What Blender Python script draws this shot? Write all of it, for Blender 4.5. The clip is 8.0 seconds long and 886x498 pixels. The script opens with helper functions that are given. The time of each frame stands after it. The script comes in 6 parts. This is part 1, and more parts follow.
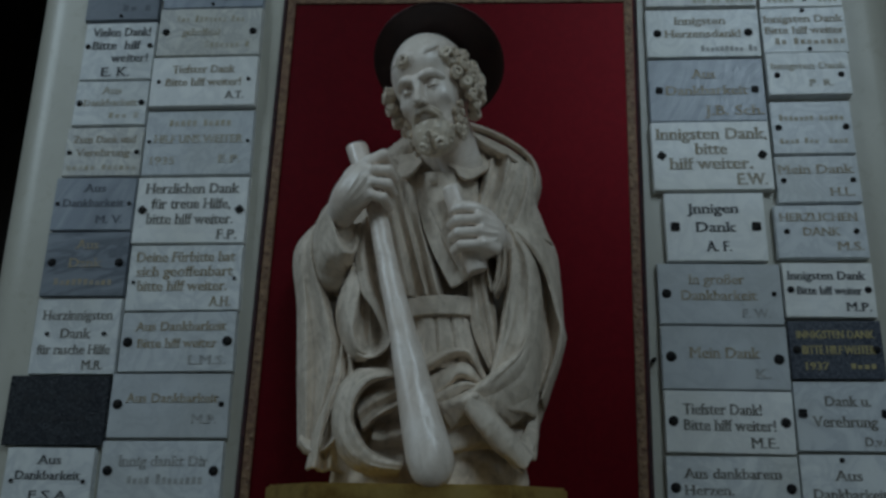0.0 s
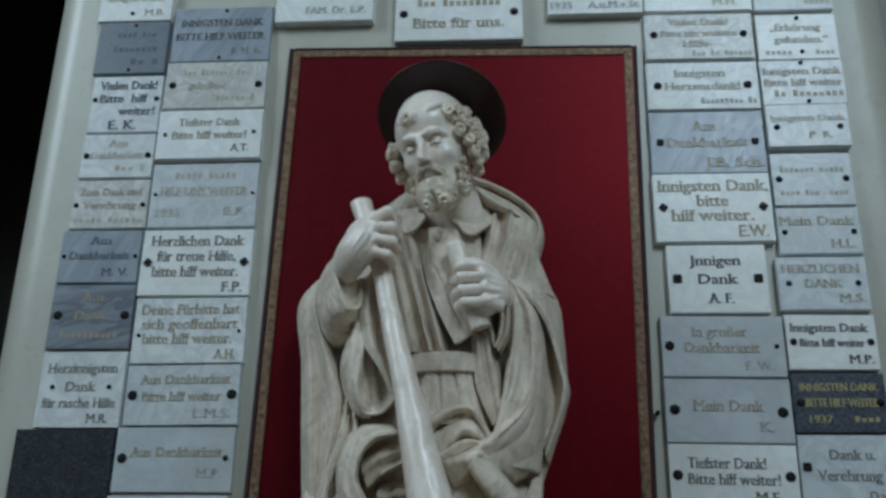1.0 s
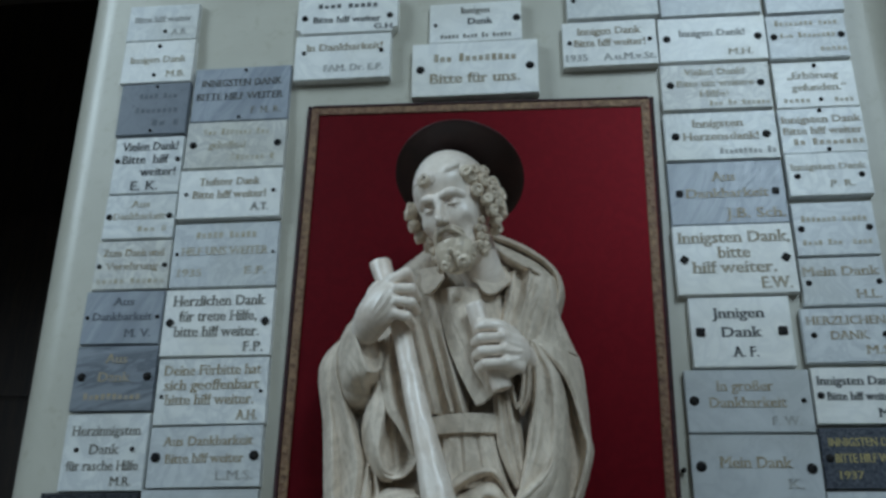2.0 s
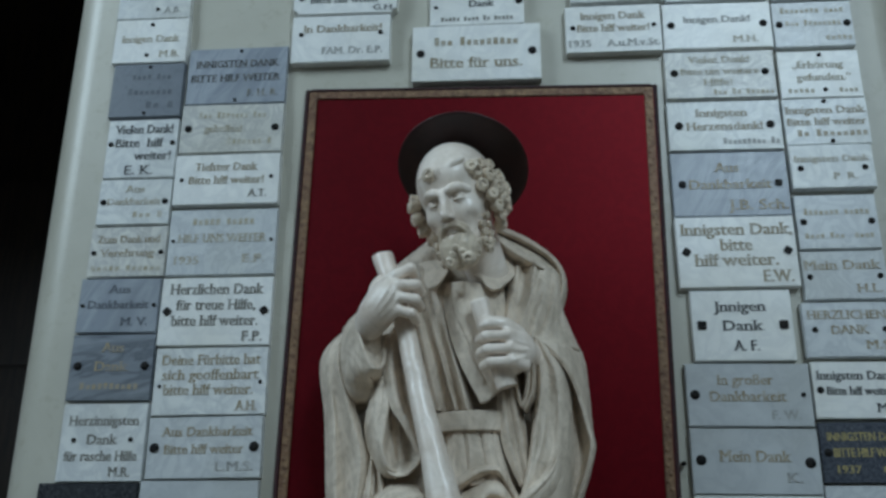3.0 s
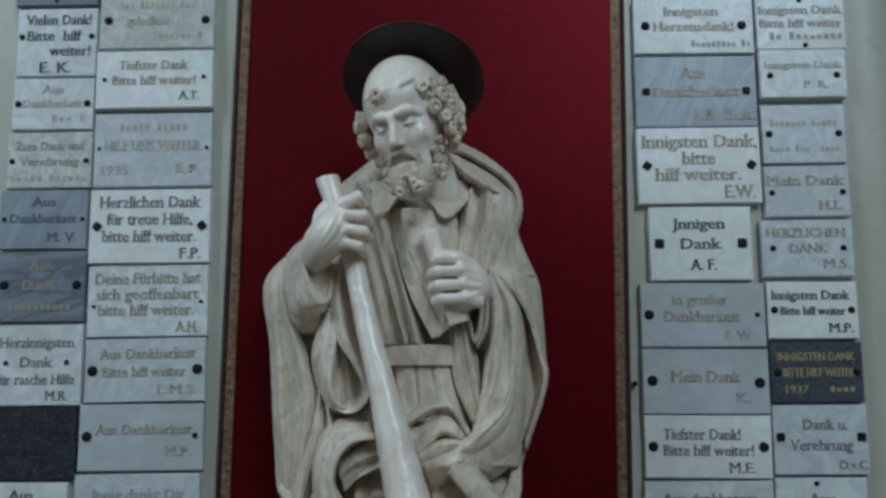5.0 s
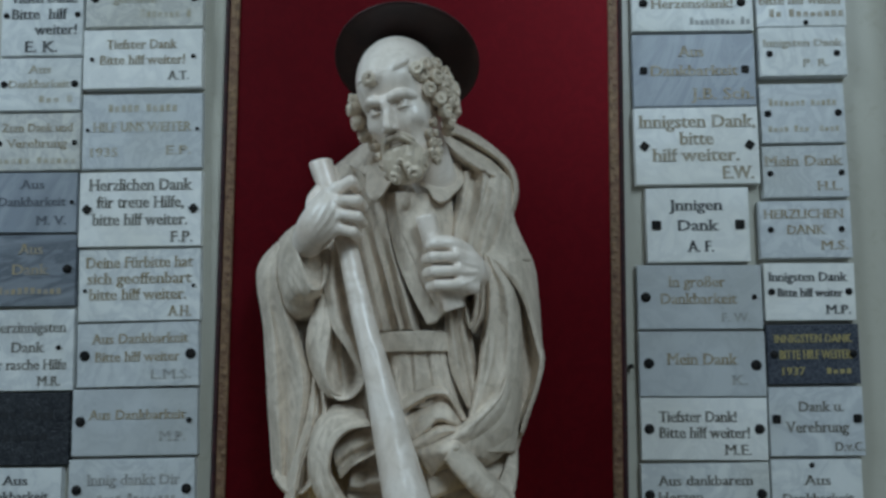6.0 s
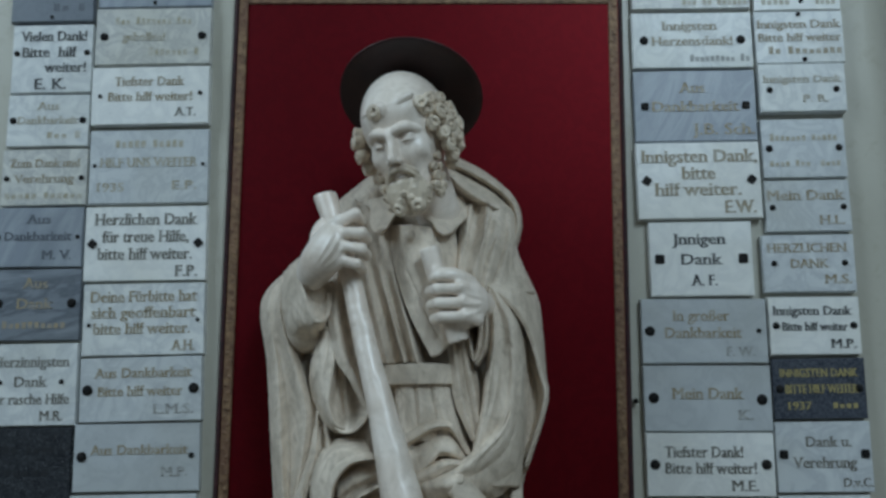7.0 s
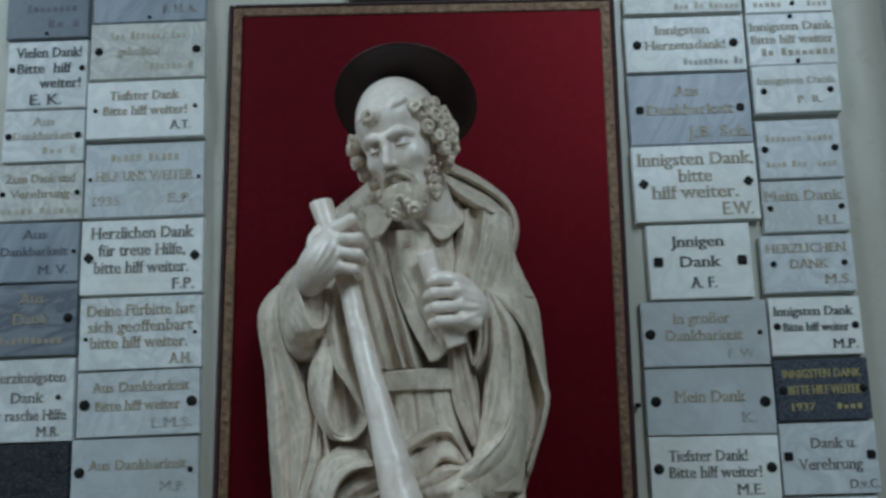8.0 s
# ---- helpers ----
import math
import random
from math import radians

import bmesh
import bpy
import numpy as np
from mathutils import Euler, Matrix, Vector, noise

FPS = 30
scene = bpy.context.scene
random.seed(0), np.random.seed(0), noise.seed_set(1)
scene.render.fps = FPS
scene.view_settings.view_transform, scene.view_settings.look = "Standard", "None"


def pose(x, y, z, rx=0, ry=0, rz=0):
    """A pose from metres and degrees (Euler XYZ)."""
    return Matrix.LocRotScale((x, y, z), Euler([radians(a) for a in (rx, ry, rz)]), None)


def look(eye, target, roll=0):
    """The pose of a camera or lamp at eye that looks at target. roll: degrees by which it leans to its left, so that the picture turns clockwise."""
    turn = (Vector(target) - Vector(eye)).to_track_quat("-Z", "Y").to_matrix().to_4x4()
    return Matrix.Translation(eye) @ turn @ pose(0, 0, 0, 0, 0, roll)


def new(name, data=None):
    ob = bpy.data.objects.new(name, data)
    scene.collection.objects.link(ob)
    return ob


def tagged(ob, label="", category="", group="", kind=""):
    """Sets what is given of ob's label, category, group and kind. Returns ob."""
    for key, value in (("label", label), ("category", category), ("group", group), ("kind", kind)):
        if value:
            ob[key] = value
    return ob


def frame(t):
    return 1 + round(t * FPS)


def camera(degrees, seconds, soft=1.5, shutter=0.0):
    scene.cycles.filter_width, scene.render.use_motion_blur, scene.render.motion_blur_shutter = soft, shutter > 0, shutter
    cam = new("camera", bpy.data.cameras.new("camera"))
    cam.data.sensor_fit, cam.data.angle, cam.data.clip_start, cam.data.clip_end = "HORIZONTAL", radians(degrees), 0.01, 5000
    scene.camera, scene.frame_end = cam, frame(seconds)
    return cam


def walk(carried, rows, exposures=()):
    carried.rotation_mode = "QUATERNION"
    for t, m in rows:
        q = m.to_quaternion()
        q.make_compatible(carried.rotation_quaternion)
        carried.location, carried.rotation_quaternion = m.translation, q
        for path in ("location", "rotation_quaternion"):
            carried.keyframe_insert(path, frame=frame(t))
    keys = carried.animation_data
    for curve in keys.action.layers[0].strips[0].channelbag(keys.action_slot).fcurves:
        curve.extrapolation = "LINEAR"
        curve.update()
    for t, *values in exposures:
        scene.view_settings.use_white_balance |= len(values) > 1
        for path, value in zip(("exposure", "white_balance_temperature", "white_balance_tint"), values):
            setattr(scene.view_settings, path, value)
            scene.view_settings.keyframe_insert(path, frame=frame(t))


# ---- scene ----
cam = camera(52.5, 8.0, soft=2.9)
PATH = [
    (0, (0.031, -1.639, 1.488), (-0.101, 0.261, 2.1), 0.9),
    (0.1, (0.032, -1.642, 1.49), (-0.096, 0.258, 2.108), 0.87),
    (0.2, (0.033, -1.645, 1.492), (-0.09, 0.254, 2.126), 0.49),
    (0.3, (0.033, -1.647, 1.495), (-0.09, 0.251, 2.143), 0.49),
    (0.4, (0.034, -1.65, 1.497), (-0.1, 0.247, 2.149), 0.27),
    (0.5, (0.035, -1.653, 1.499), (-0.104, 0.244, 2.116), 1.4),
    (0.6, (0.034, -1.655, 1.505), (-0.104, 0.238, 2.088), 2.22),
    (0.7, (0.033, -1.657, 1.511), (-0.124, 0.232, 2.092), 2.88),
    (0.8, (0.033, -1.66, 1.517), (-0.136, 0.227, 2.118), 2.33),
    (0.9, (0.032, -1.662, 1.523), (-0.131, 0.221, 2.151), 1.78),
    (1, (0.031, -1.664, 1.529), (-0.107, 0.215, 2.2), 0.8),
    (1.1, (0.03, -1.667, 1.533), (-0.09, 0.209, 2.24), -0.04),
    (1.2, (0.029, -1.67, 1.537), (-0.087, 0.203, 2.248), 0.16),
    (1.3, (0.028, -1.673, 1.542), (-0.096, 0.196, 2.272), 1.12),
    (1.4, (0.027, -1.676, 1.546), (-0.091, 0.19, 2.264), 0.9),
    (1.5, (0.026, -1.679, 1.55), (-0.108, 0.184, 2.265), 1),
    (1.6, (0.037, -1.678, 1.557), (-0.123, 0.179, 2.275), 1.04),
    (1.7, (0.048, -1.677, 1.564), (-0.145, 0.174, 2.299), 0.49),
    (2.8, (-0.006, -1.691, 1.617), (-0.148, 0.177, 2.318), 0.3),
    (2.9, (-0.003, -1.69, 1.629), (-0.147, 0.187, 2.299), 0.75),
    (3, (0, -1.689, 1.641), (-0.149, 0.197, 2.289), 0.3),
    (3.1, (-0.001, -1.689, 1.651), (-0.146, 0.202, 2.271), 0.08),
    (3.2, (-0.002, -1.69, 1.661), (-0.147, 0.207, 2.262), 0.14),
    (3.3, (-0.003, -1.69, 1.67), (-0.15, 0.213, 2.26), 0.63),
    (3.4, (-0.004, -1.691, 1.68), (-0.133, 0.218, 2.262), 0.23),
    (3.5, (-0.005, -1.691, 1.69), (-0.132, 0.223, 2.258), 0.4),
    (3.6, (-0.005, -1.689, 1.701), (-0.11, 0.229, 2.248), 0.34),
    (3.7, (-0.004, -1.687, 1.712), (-0.1, 0.235, 2.24), -0.16),
    (3.8, (-0.004, -1.684, 1.723), (-0.098, 0.241, 2.233), -0.52),
    (3.9, (-0.003, -1.682, 1.734), (-0.093, 0.247, 2.255), -0.2),
    (4, (-0.003, -1.68, 1.745), (-0.095, 0.253, 2.249), -0.5),
    (4.1, (-0.003, -1.674, 1.756), (-0.093, 0.266, 2.238), -0.66),
    (4.2, (-0.003, -1.668, 1.767), (-0.089, 0.279, 2.212), -1.21),
    (4.3, (-0.004, -1.663, 1.779), (-0.085, 0.292, 2.187), -1.14),
    (4.4, (-0.004, -1.657, 1.79), (-0.088, 0.305, 2.163), -1.11),
    (4.5, (-0.004, -1.651, 1.801), (-0.077, 0.318, 2.143), -0.3),
    (4.6, (-0.004, -1.65, 1.804), (-0.068, 0.321, 2.13), -0.33),
    (4.7, (-0.005, -1.648, 1.807), (-0.059, 0.324, 2.118), -0.44),
    (5.8, (-0.007, -1.632, 1.843), (-0.035, 0.354, 2.079), -0.55),
    (5.9, (-0.008, -1.63, 1.846), (-0.035, 0.357, 2.068), -0.68),
    (6, (-0.008, -1.629, 1.849), (-0.035, 0.36, 2.057), -0.7),
    (6.1, (-0.007, -1.629, 1.847), (-0.037, 0.358, 2.05), -0.68),
    (6.2, (-0.006, -1.63, 1.845), (-0.038, 0.357, 2.042), -1.18),
    (6.3, (-0.006, -1.63, 1.844), (-0.035, 0.355, 2.061), -1.02),
    (6.4, (-0.005, -1.631, 1.842), (-0.035, 0.354, 2.082), -1.23),
    (6.5, (-0.004, -1.631, 1.84), (-0.033, 0.352, 2.098), -1.1),
    (6.6, (-0.005, -1.631, 1.838), (-0.036, 0.351, 2.117), -1.31),
    (6.8, (-0.007, -1.63, 1.833), (-0.043, 0.348, 2.13), -1.3),
    (7, (-0.009, -1.63, 1.829), (-0.042, 0.346, 2.136), -0.7),
    (7.2, (-0.007, -1.626, 1.823), (-0.038, 0.349, 2.125), -1.36),
    (7.4, (-0.006, -1.622, 1.816), (-0.038, 0.352, 2.129), -1.1),
    (7.5, (-0.005, -1.62, 1.813), (-0.045, 0.354, 2.129), -1.4),
    (7.6, (-0.005, -1.62, 1.81), (-0.045, 0.353, 2.126), -1.55),
    (7.8, (-0.005, -1.619, 1.803), (-0.042, 0.351, 2.146), -1.48),
    (8, (-0.005, -1.618, 1.797), (-0.037, 0.349, 2.16), -1.8),
]
EXPOSURES = [(0.0, -1.0), (0.2, -0.45), (0.5, 0.0), (8.0, 0.0)]
walk(cam, [(t, look(eye, target, roll)) for t, eye, target, roll in PATH], EXPOSURES)

# ---- daylight ----
world = bpy.data.worlds.new("sky")
scene.world = world
world.use_nodes = True
wn = world.node_tree
sky = wn.nodes.new("ShaderNodeTexSky")
sky.sky_type, sky.sun_disc, sky.sun_elevation, sky.sun_rotation = "NISHITA", False, radians(50), radians(200)
wn.nodes["Background"].inputs["Strength"].default_value = 0.12
wn.links.new(sky.outputs["Color"], wn.nodes["Background"].inputs["Color"])


def window_light(name, eye, target, wide, high, watts, colour):
    data = bpy.data.lights.new(name, "AREA")
    data.shape, data.size, data.size_y, data.energy, data.color = "RECTANGLE", wide, high, watts, colour
    ob = new(name, data)
    ob.matrix_world = look(eye, target)
    return ob


# skylight in the openings of the two high windows
window_light("window_light_west", (-3.62, -2.3, 4.5), (-0.2, 0, 2.1), 1.5, 2.2, 88, (0.665, 0.865, 1.0))
window_light("window_light_east", (1.9, -4.4, 5.2), (0.3, 0, 2.1), 1.35, 2.3, 130, (0.665, 0.865, 1.0))


# ---- materials ----
def material(name, rough=0.5, metal=0.0, coat=0.0):
    m = bpy.data.materials.new(name)
    m.use_nodes = True
    b = m.node_tree.nodes["Principled BSDF"]
    b.inputs["Roughness"].default_value = rough
    b.inputs["Metallic"].default_value = metal
    b.inputs["Coat Weight"].default_value = coat
    b.inputs["Coat Roughness"].default_value = 0.2
    return m, m.node_tree, b


def noise_node(tree, scale, detail=4.0, rough=0.55, coords=None, distortion=0.0):
    n = tree.nodes.new("ShaderNodeTexNoise")
    n.inputs["Scale"].default_value, n.inputs["Detail"].default_value = scale, detail
    n.inputs["Roughness"].default_value, n.inputs["Distortion"].default_value = rough, distortion
    if coords:
        tree.links.new(coords, n.inputs["Vector"])
    return n


def ramp(tree, source, stops):
    r = tree.nodes.new("ShaderNodeValToRGB")
    e = r.color_ramp.elements
    while len(e) < len(stops):
        e.new(0.5)
    for k, (at, c) in enumerate(stops):
        e[k].position, e[k].color = at, (*c, 1) if len(c) == 3 else c
    tree.links.new(source, r.inputs["Fac"])
    return r


def mix(tree, fac, a, b, kind="MIX"):
    n = tree.nodes.new("ShaderNodeMix")
    n.data_type, n.blend_type = "RGBA", kind
    for value, socket in ((fac, n.inputs[0]), (a, n.inputs[6]), (b, n.inputs[7])):
        if isinstance(value, (int, float)):
            socket.default_value = value
        elif isinstance(value, tuple):
            socket.default_value = (*value, 1)
        else:
            tree.links.new(value, socket)
    return n.outputs[2]


def bump(tree, b, height, strength, distance):
    n = tree.nodes.new("ShaderNodeBump")
    n.inputs["Strength"].default_value, n.inputs["Distance"].default_value = strength, distance
    tree.links.new(height, n.inputs["Height"])
    tree.links.new(n.outputs["Normal"], b.inputs["Normal"])


def shifted(tree, spread=9.0):
    """Object coordinates moved by a random step for each object, so that no two slabs share their veins."""
    c = tree.nodes.new("ShaderNodeTexCoord")
    i = tree.nodes.new("ShaderNodeObjectInfo")
    s = tree.nodes.new("ShaderNodeVectorMath")
    s.operation = "MULTIPLY_ADD"
    tree.links.new(i.outputs["Random"], s.inputs[0])
    s.inputs[1].default_value = (spread, spread * 1.7, spread * 0.6)
    tree.links.new(c.outputs["Object"], s.inputs[2])
    return s.outputs[0]


def marble(name, base, vein, amount=0.5, scale=14.0, rough=0.33, wear=(0.62, 0.58, 0.48), streak=0.0, speck=0.0):
    m, t, b = material(name, rough)
    v = shifted(t)
    if streak:
        mp = t.nodes.new("ShaderNodeMapping")
        mp.vector_type = "TEXTURE"
        mp.inputs["Rotation"].default_value = (0, radians(streak), 0)
        mp.inputs["Scale"].default_value = (0.7, 1.0, 3.2)
        t.links.new(v, mp.inputs["Vector"])
        v = mp.outputs["Vector"]
    cloud = noise_node(t, scale, 6, 0.62, v, 1.3)
    veins = ramp(t, cloud.outputs["Fac"], [(0.38, (0, 0, 0)), (0.52, (amount,) * 3), (0.56, (amount * 0.4,) * 3), (0.75, (0, 0, 0))])
    colour = mix(t, veins.outputs["Color"], base, vein)
    broad = noise_node(t, 5.0, 3, 0.5, v)
    dirt = ramp(t, broad.outputs["Fac"], [(0.45, (0, 0, 0)), (0.75, (0.35, 0.35, 0.35))])
    colour = mix(t, dirt.outputs["Color"], colour, tuple(x * y for x, y in zip(base, wear)))
    if speck:
        s = noise_node(t, 330.0, 2, 0.6, v)
        sp = ramp(t, s.outputs["Fac"], [(0.55, (0, 0, 0)), (0.66, (speck,) * 3)])
        colour = mix(t, sp.outputs["Color"], colour, (0.25, 0.26, 0.28))
    t.links.new(colour, b.inputs["Base Color"])
    fine = noise_node(t, 160.0, 3, 0.6, v)
    r = ramp(t, fine.outputs["Fac"], [(0.3, (rough - 0.08,) * 3), (0.7, (rough + 0.12,) * 3)])
    t.links.new(r.outputs["Color"], b.inputs["Roughness"])
    bump(t, b, fine.outputs["Fac"], 0.12, 0.001)
    return m


STONE = {
    "white": marble("white_marble", (0.74, 0.75, 0.73), (0.46, 0.48, 0.50), 0.62),
    "bright": marble("bright_white_marble", (0.83, 0.83, 0.80), (0.58, 0.59, 0.60), 0.42),
    "cream": marble("cream_veined_marble", (0.66, 0.65, 0.60), (0.40, 0.40, 0.40), 0.75, 20),
    "pale": marble("pale_grey_marble", (0.62, 0.64, 0.64), (0.40, 0.42, 0.45), 0.6),
    "grey": marble("grey_marble", (0.52, 0.54, 0.55), (0.40, 0.42, 0.44), 0.55, 10),
    "blue": marble("blue_grey_marble", (0.255, 0.285, 0.33), (0.42, 0.45, 0.49), 0.55, 9, streak=25),
    "slate": marble("slate_grey_marble", (0.16, 0.18, 0.21), (0.22, 0.24, 0.27), 0.4, 16),
    "vein": marble("dark_veined_marble", (0.25, 0.275, 0.31), (0.10, 0.115, 0.14), 0.9, 11, streak=78),
    "black": marble("black_granite", (0.018, 0.02, 0.025), (0.05, 0.055, 0.06), 0.5, 30, 0.25, speck=0.35),
    "navy": marble("dark_blue_granite", (0.035, 0.042, 0.06), (0.10, 0.11, 0.13), 0.5, 40, 0.25, speck=0.3),
}


def ink(name, colour, rough=0.6, metal=0.0, patchy=0.5, under=(0.6, 0.6, 0.57)):
    """Worn paint or gilding in cut letters: the stone shows through where it has gone."""
    m, t, b = material(name, rough, metal)
    c = t.nodes.new("ShaderNodeTexCoord")
    n = noise_node(t, 55.0, 4, 0.7, c.outputs["Object"])
    f = ramp(t, n.outputs["Fac"], [(0.40, (0, 0, 0)), (0.62, (patchy,) * 3)])
    t.links.new(mix(t, f.outputs["Color"], colour, under), b.inputs["Base Color"])
    return m


INK = {
    "black": ink("black_letter_paint", (0.02, 0.022, 0.026), patchy=0.25),
    "dark": ink("faded_dark_letter_paint", (0.11, 0.10, 0.08), patchy=0.45),
    "gold": ink("worn_gilt_letters", (0.27, 0.21, 0.12), 0.5, 0.0, 0.5),
    "faint": ink("faded_gilt_letters", (0.34, 0.29, 0.19), 0.55, 0.0, 0.65),
    "grey": ink("grey_letter_paint", (0.27, 0.27, 0.26), patchy=0.5),
    "bright": ink("yellow_gilt_letters", (0.42, 0.34, 0.13), 0.45, 0.0, 0.45, (0.08, 0.08, 0.09)),
    "ochre": ink("ochre_letters_on_dark_stone", (0.34, 0.27, 0.16), 0.5, 0.0, 0.6, (0.24, 0.26, 0.3)),
    "pitch": ink("black_letters_on_granite", (0.012, 0.013, 0.016), 0.5, 0.0, 0.4, (0.03, 0.032, 0.036)),
    "slate": ink("dark_letters_on_slate", (0.08, 0.09, 0.11), 0.6, 0.0, 0.6, (0.16, 0.18, 0.21)),
}

SCREW, t_, b_ = material("dark_bronze_screw_cap", 0.62)
b_.inputs["Specular IOR Level"].default_value = 0.15
n_ = noise_node(t_, 90, 3, 0.6, shifted(t_))
t_.links.new(ramp(t_, n_.outputs["Fac"], [(0.35, (0.006, 0.0065, 0.008)), (0.75, (0.03, 0.026, 0.022))]).outputs["Color"], b_.inputs["Base Color"])

# polished cream stone of the pilaster
WALL, t_, b_ = material("polished_cream_stone", 0.34)
c_ = t_.nodes.new("ShaderNodeTexCoord").outputs["Object"]
n1 = noise_node(t_, 2.3, 6, 0.6, c_, 0.8)
n2 = noise_node(t_, 38, 5, 0.65, c_, 0.4)
base = ramp(t_, n1.outputs["Fac"], [(0.3, (0.42, 0.40, 0.335)), (0.7, (0.52, 0.50, 0.43))])
spots = ramp(t_, n2.outputs["Fac"], [(0.56, (0, 0, 0)), (0.75, (0.55,) * 3)])
t_.links.new(mix(t_, spots.outputs["Color"], base.outputs["Color"], (0.36, 0.33, 0.25)), b_.inputs["Base Color"])
bump(t_, b_, n2.outputs["Fac"], 0.1, 0.002)

PLASTER, t_, b_ = material("limewashed_plaster", 0.85)
c_ = t_.nodes.new("ShaderNodeTexCoord").outputs["Object"]
n1 = noise_node(t_, 1.5, 6, 0.6, c_)
n2 = noise_node(t_, 60, 4, 0.6, c_)
t_.links.new(ramp(t_, n1.outputs["Fac"], [(0.3, (0.26, 0.25, 0.23)), (0.7, (0.34, 0.33, 0.31))]).outputs["Color"], b_.inputs["Base Color"])
bump(t_, b_, n2.outputs["Fac"], 0.25, 0.003)

# grained wood, near-black: the passage's lack of light is put into its colour
UNLIT_WOOD, t_, b_ = material("unlit_near_black_wood", 0.5)
c_ = t_.nodes.new("ShaderNodeTexCoord").outputs["Object"]
mp = t_.nodes.new("ShaderNodeMapping")
mp.inputs["Scale"].default_value = (14, 14, 1.2)
t_.links.new(c_, mp.inputs["Vector"])
n1 = noise_node(t_, 3.0, 6, 0.6, mp.outputs["Vector"], 0.6)
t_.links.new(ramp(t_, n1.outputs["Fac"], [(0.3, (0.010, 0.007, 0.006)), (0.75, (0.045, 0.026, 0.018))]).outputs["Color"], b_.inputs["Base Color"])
bump(t_, b_, n1.outputs["Fac"], 0.2, 0.002)

FLOORSTONE, t_, b_ = material("worn_floor_stone", 0.4)
c_ = t_.nodes.new("ShaderNodeTexCoord").outputs["Object"]
n1 = noise_node(t_, 3, 6, 0.6, c_)
t_.links.new(ramp(t_, n1.outputs["Fac"], [(0.3, (0.20, 0.17, 0.14)), (0.7, (0.34, 0.30, 0.25))]).outputs["Color"], b_.inputs["Base Color"])

# deep red cloth, with its weave and a faint figured pattern
RED, t_, b_ = material("deep_red_cloth", 0.47)
c_ = t_.nodes.new("ShaderNodeTexCoord").outputs["Object"]
n1 = noise_node(t_, 7, 5, 0.6, c_, 1.0)
n2 = noise_node(t_, 420, 2, 0.6, c_)
n3 = noise_node(t_, 26, 2, 0.5, c_, 2.5)
base = ramp(t_, n1.outputs["Fac"], [(0.3, (0.042, 0.0016, 0.0033)), (0.72, (0.056, 0.0026, 0.0048))])
figure = ramp(t_, n3.outputs["Fac"], [(0.46, (0, 0, 0)), (0.54, (0.5,) * 3)])
col = mix(t_, figure.outputs["Color"], base.outputs["Color"], (0.026, 0.0015, 0.003))
grain = ramp(t_, n2.outputs["Fac"], [(0.35, (0.6, 0.6, 0.6)), (0.65, (1.1, 1.1, 1.1))])
t_.links.new(mix(t_, 1.0, col, grain.outputs["Color"], "MULTIPLY"), b_.inputs["Base Color"])
b_.inputs["Specular IOR Level"].default_value = 0.95
b_.inputs["Specular Tint"].default_value = (1.0, 0.06, 0.09, 1)
bump(t_, b_, n2.outputs["Fac"], 0.35, 0.0008)

EDGING, t_, b_ = material("worn_maroon_edging", 0.7)
n1 = noise_node(t_, 60, 4, 0.65, t_.nodes.new("ShaderNodeTexCoord").outputs["Object"])
t_.links.new(ramp(t_, n1.outputs["Fac"], [(0.35, (0.022, 0.006, 0.008)), (0.7, (0.060, 0.014, 0.016))]).outputs["Color"], b_.inputs["Base Color"])
bump(t_, b_, n1.outputs["Fac"], 0.3, 0.001)

BRAID, t_, b_ = material("tarnished_gilt_braid", 0.55, 0.3)
c_ = t_.nodes.new("ShaderNodeTexCoord").outputs["Object"]
n1 = noise_node(t_, 90, 4, 0.7, c_)
n2 = noise_node(t_, 12, 3, 0.6, c_)
base = ramp(t_, n1.outputs["Fac"], [(0.33, (0.10, 0.052, 0.03)), (0.68, (0.30, 0.185, 0.10))])
worn = ramp(t_, n2.outputs["Fac"], [(0.4, (0, 0, 0)), (0.7, (0.5,) * 3)])
t_.links.new(mix(t_, worn.outputs["Color"], base.outputs["Color"], (0.16, 0.07, 0.05)), b_.inputs["Base Color"])
bump(t_, b_, n1.outputs["Fac"], 0.5, 0.002)

GILT, t_, b_ = material("old_gilding", 0.36, 0.85)
c_ = t_.nodes.new("ShaderNodeTexCoord").outputs["Object"]
n1 = noise_node(t_, 16, 5, 0.65, c_)
n2 = noise_node(t_, 120, 3, 0.6, c_)
t_.links.new(ramp(t_, n1.outputs["Fac"], [(0.3, (0.30, 0.16, 0.04)), (0.55, (0.62, 0.42, 0.13)), (0.8, (0.75, 0.56, 0.22))]).outputs["Color"], b_.inputs["Base Color"])
bump(t_, b_, n2.outputs["Fac"], 0.3, 0.001)

HALO, t_, b_ = material("dark_bronzed_metal", 0.42, 0.35)
c_ = t_.nodes.new("ShaderNodeTexCoord").outputs["Object"]
n1 = noise_node(t_, 14, 5, 0.65, c_)
t_.links.new(ramp(t_, n1.outputs["Fac"], [(0.35, (0.016, 0.0055, 0.0055)), (0.75, (0.040, 0.015, 0.013))]).outputs["Color"], b_.inputs["Base Color"])
bump(t_, b_, n1.outputs["Fac"], 0.15, 0.002)

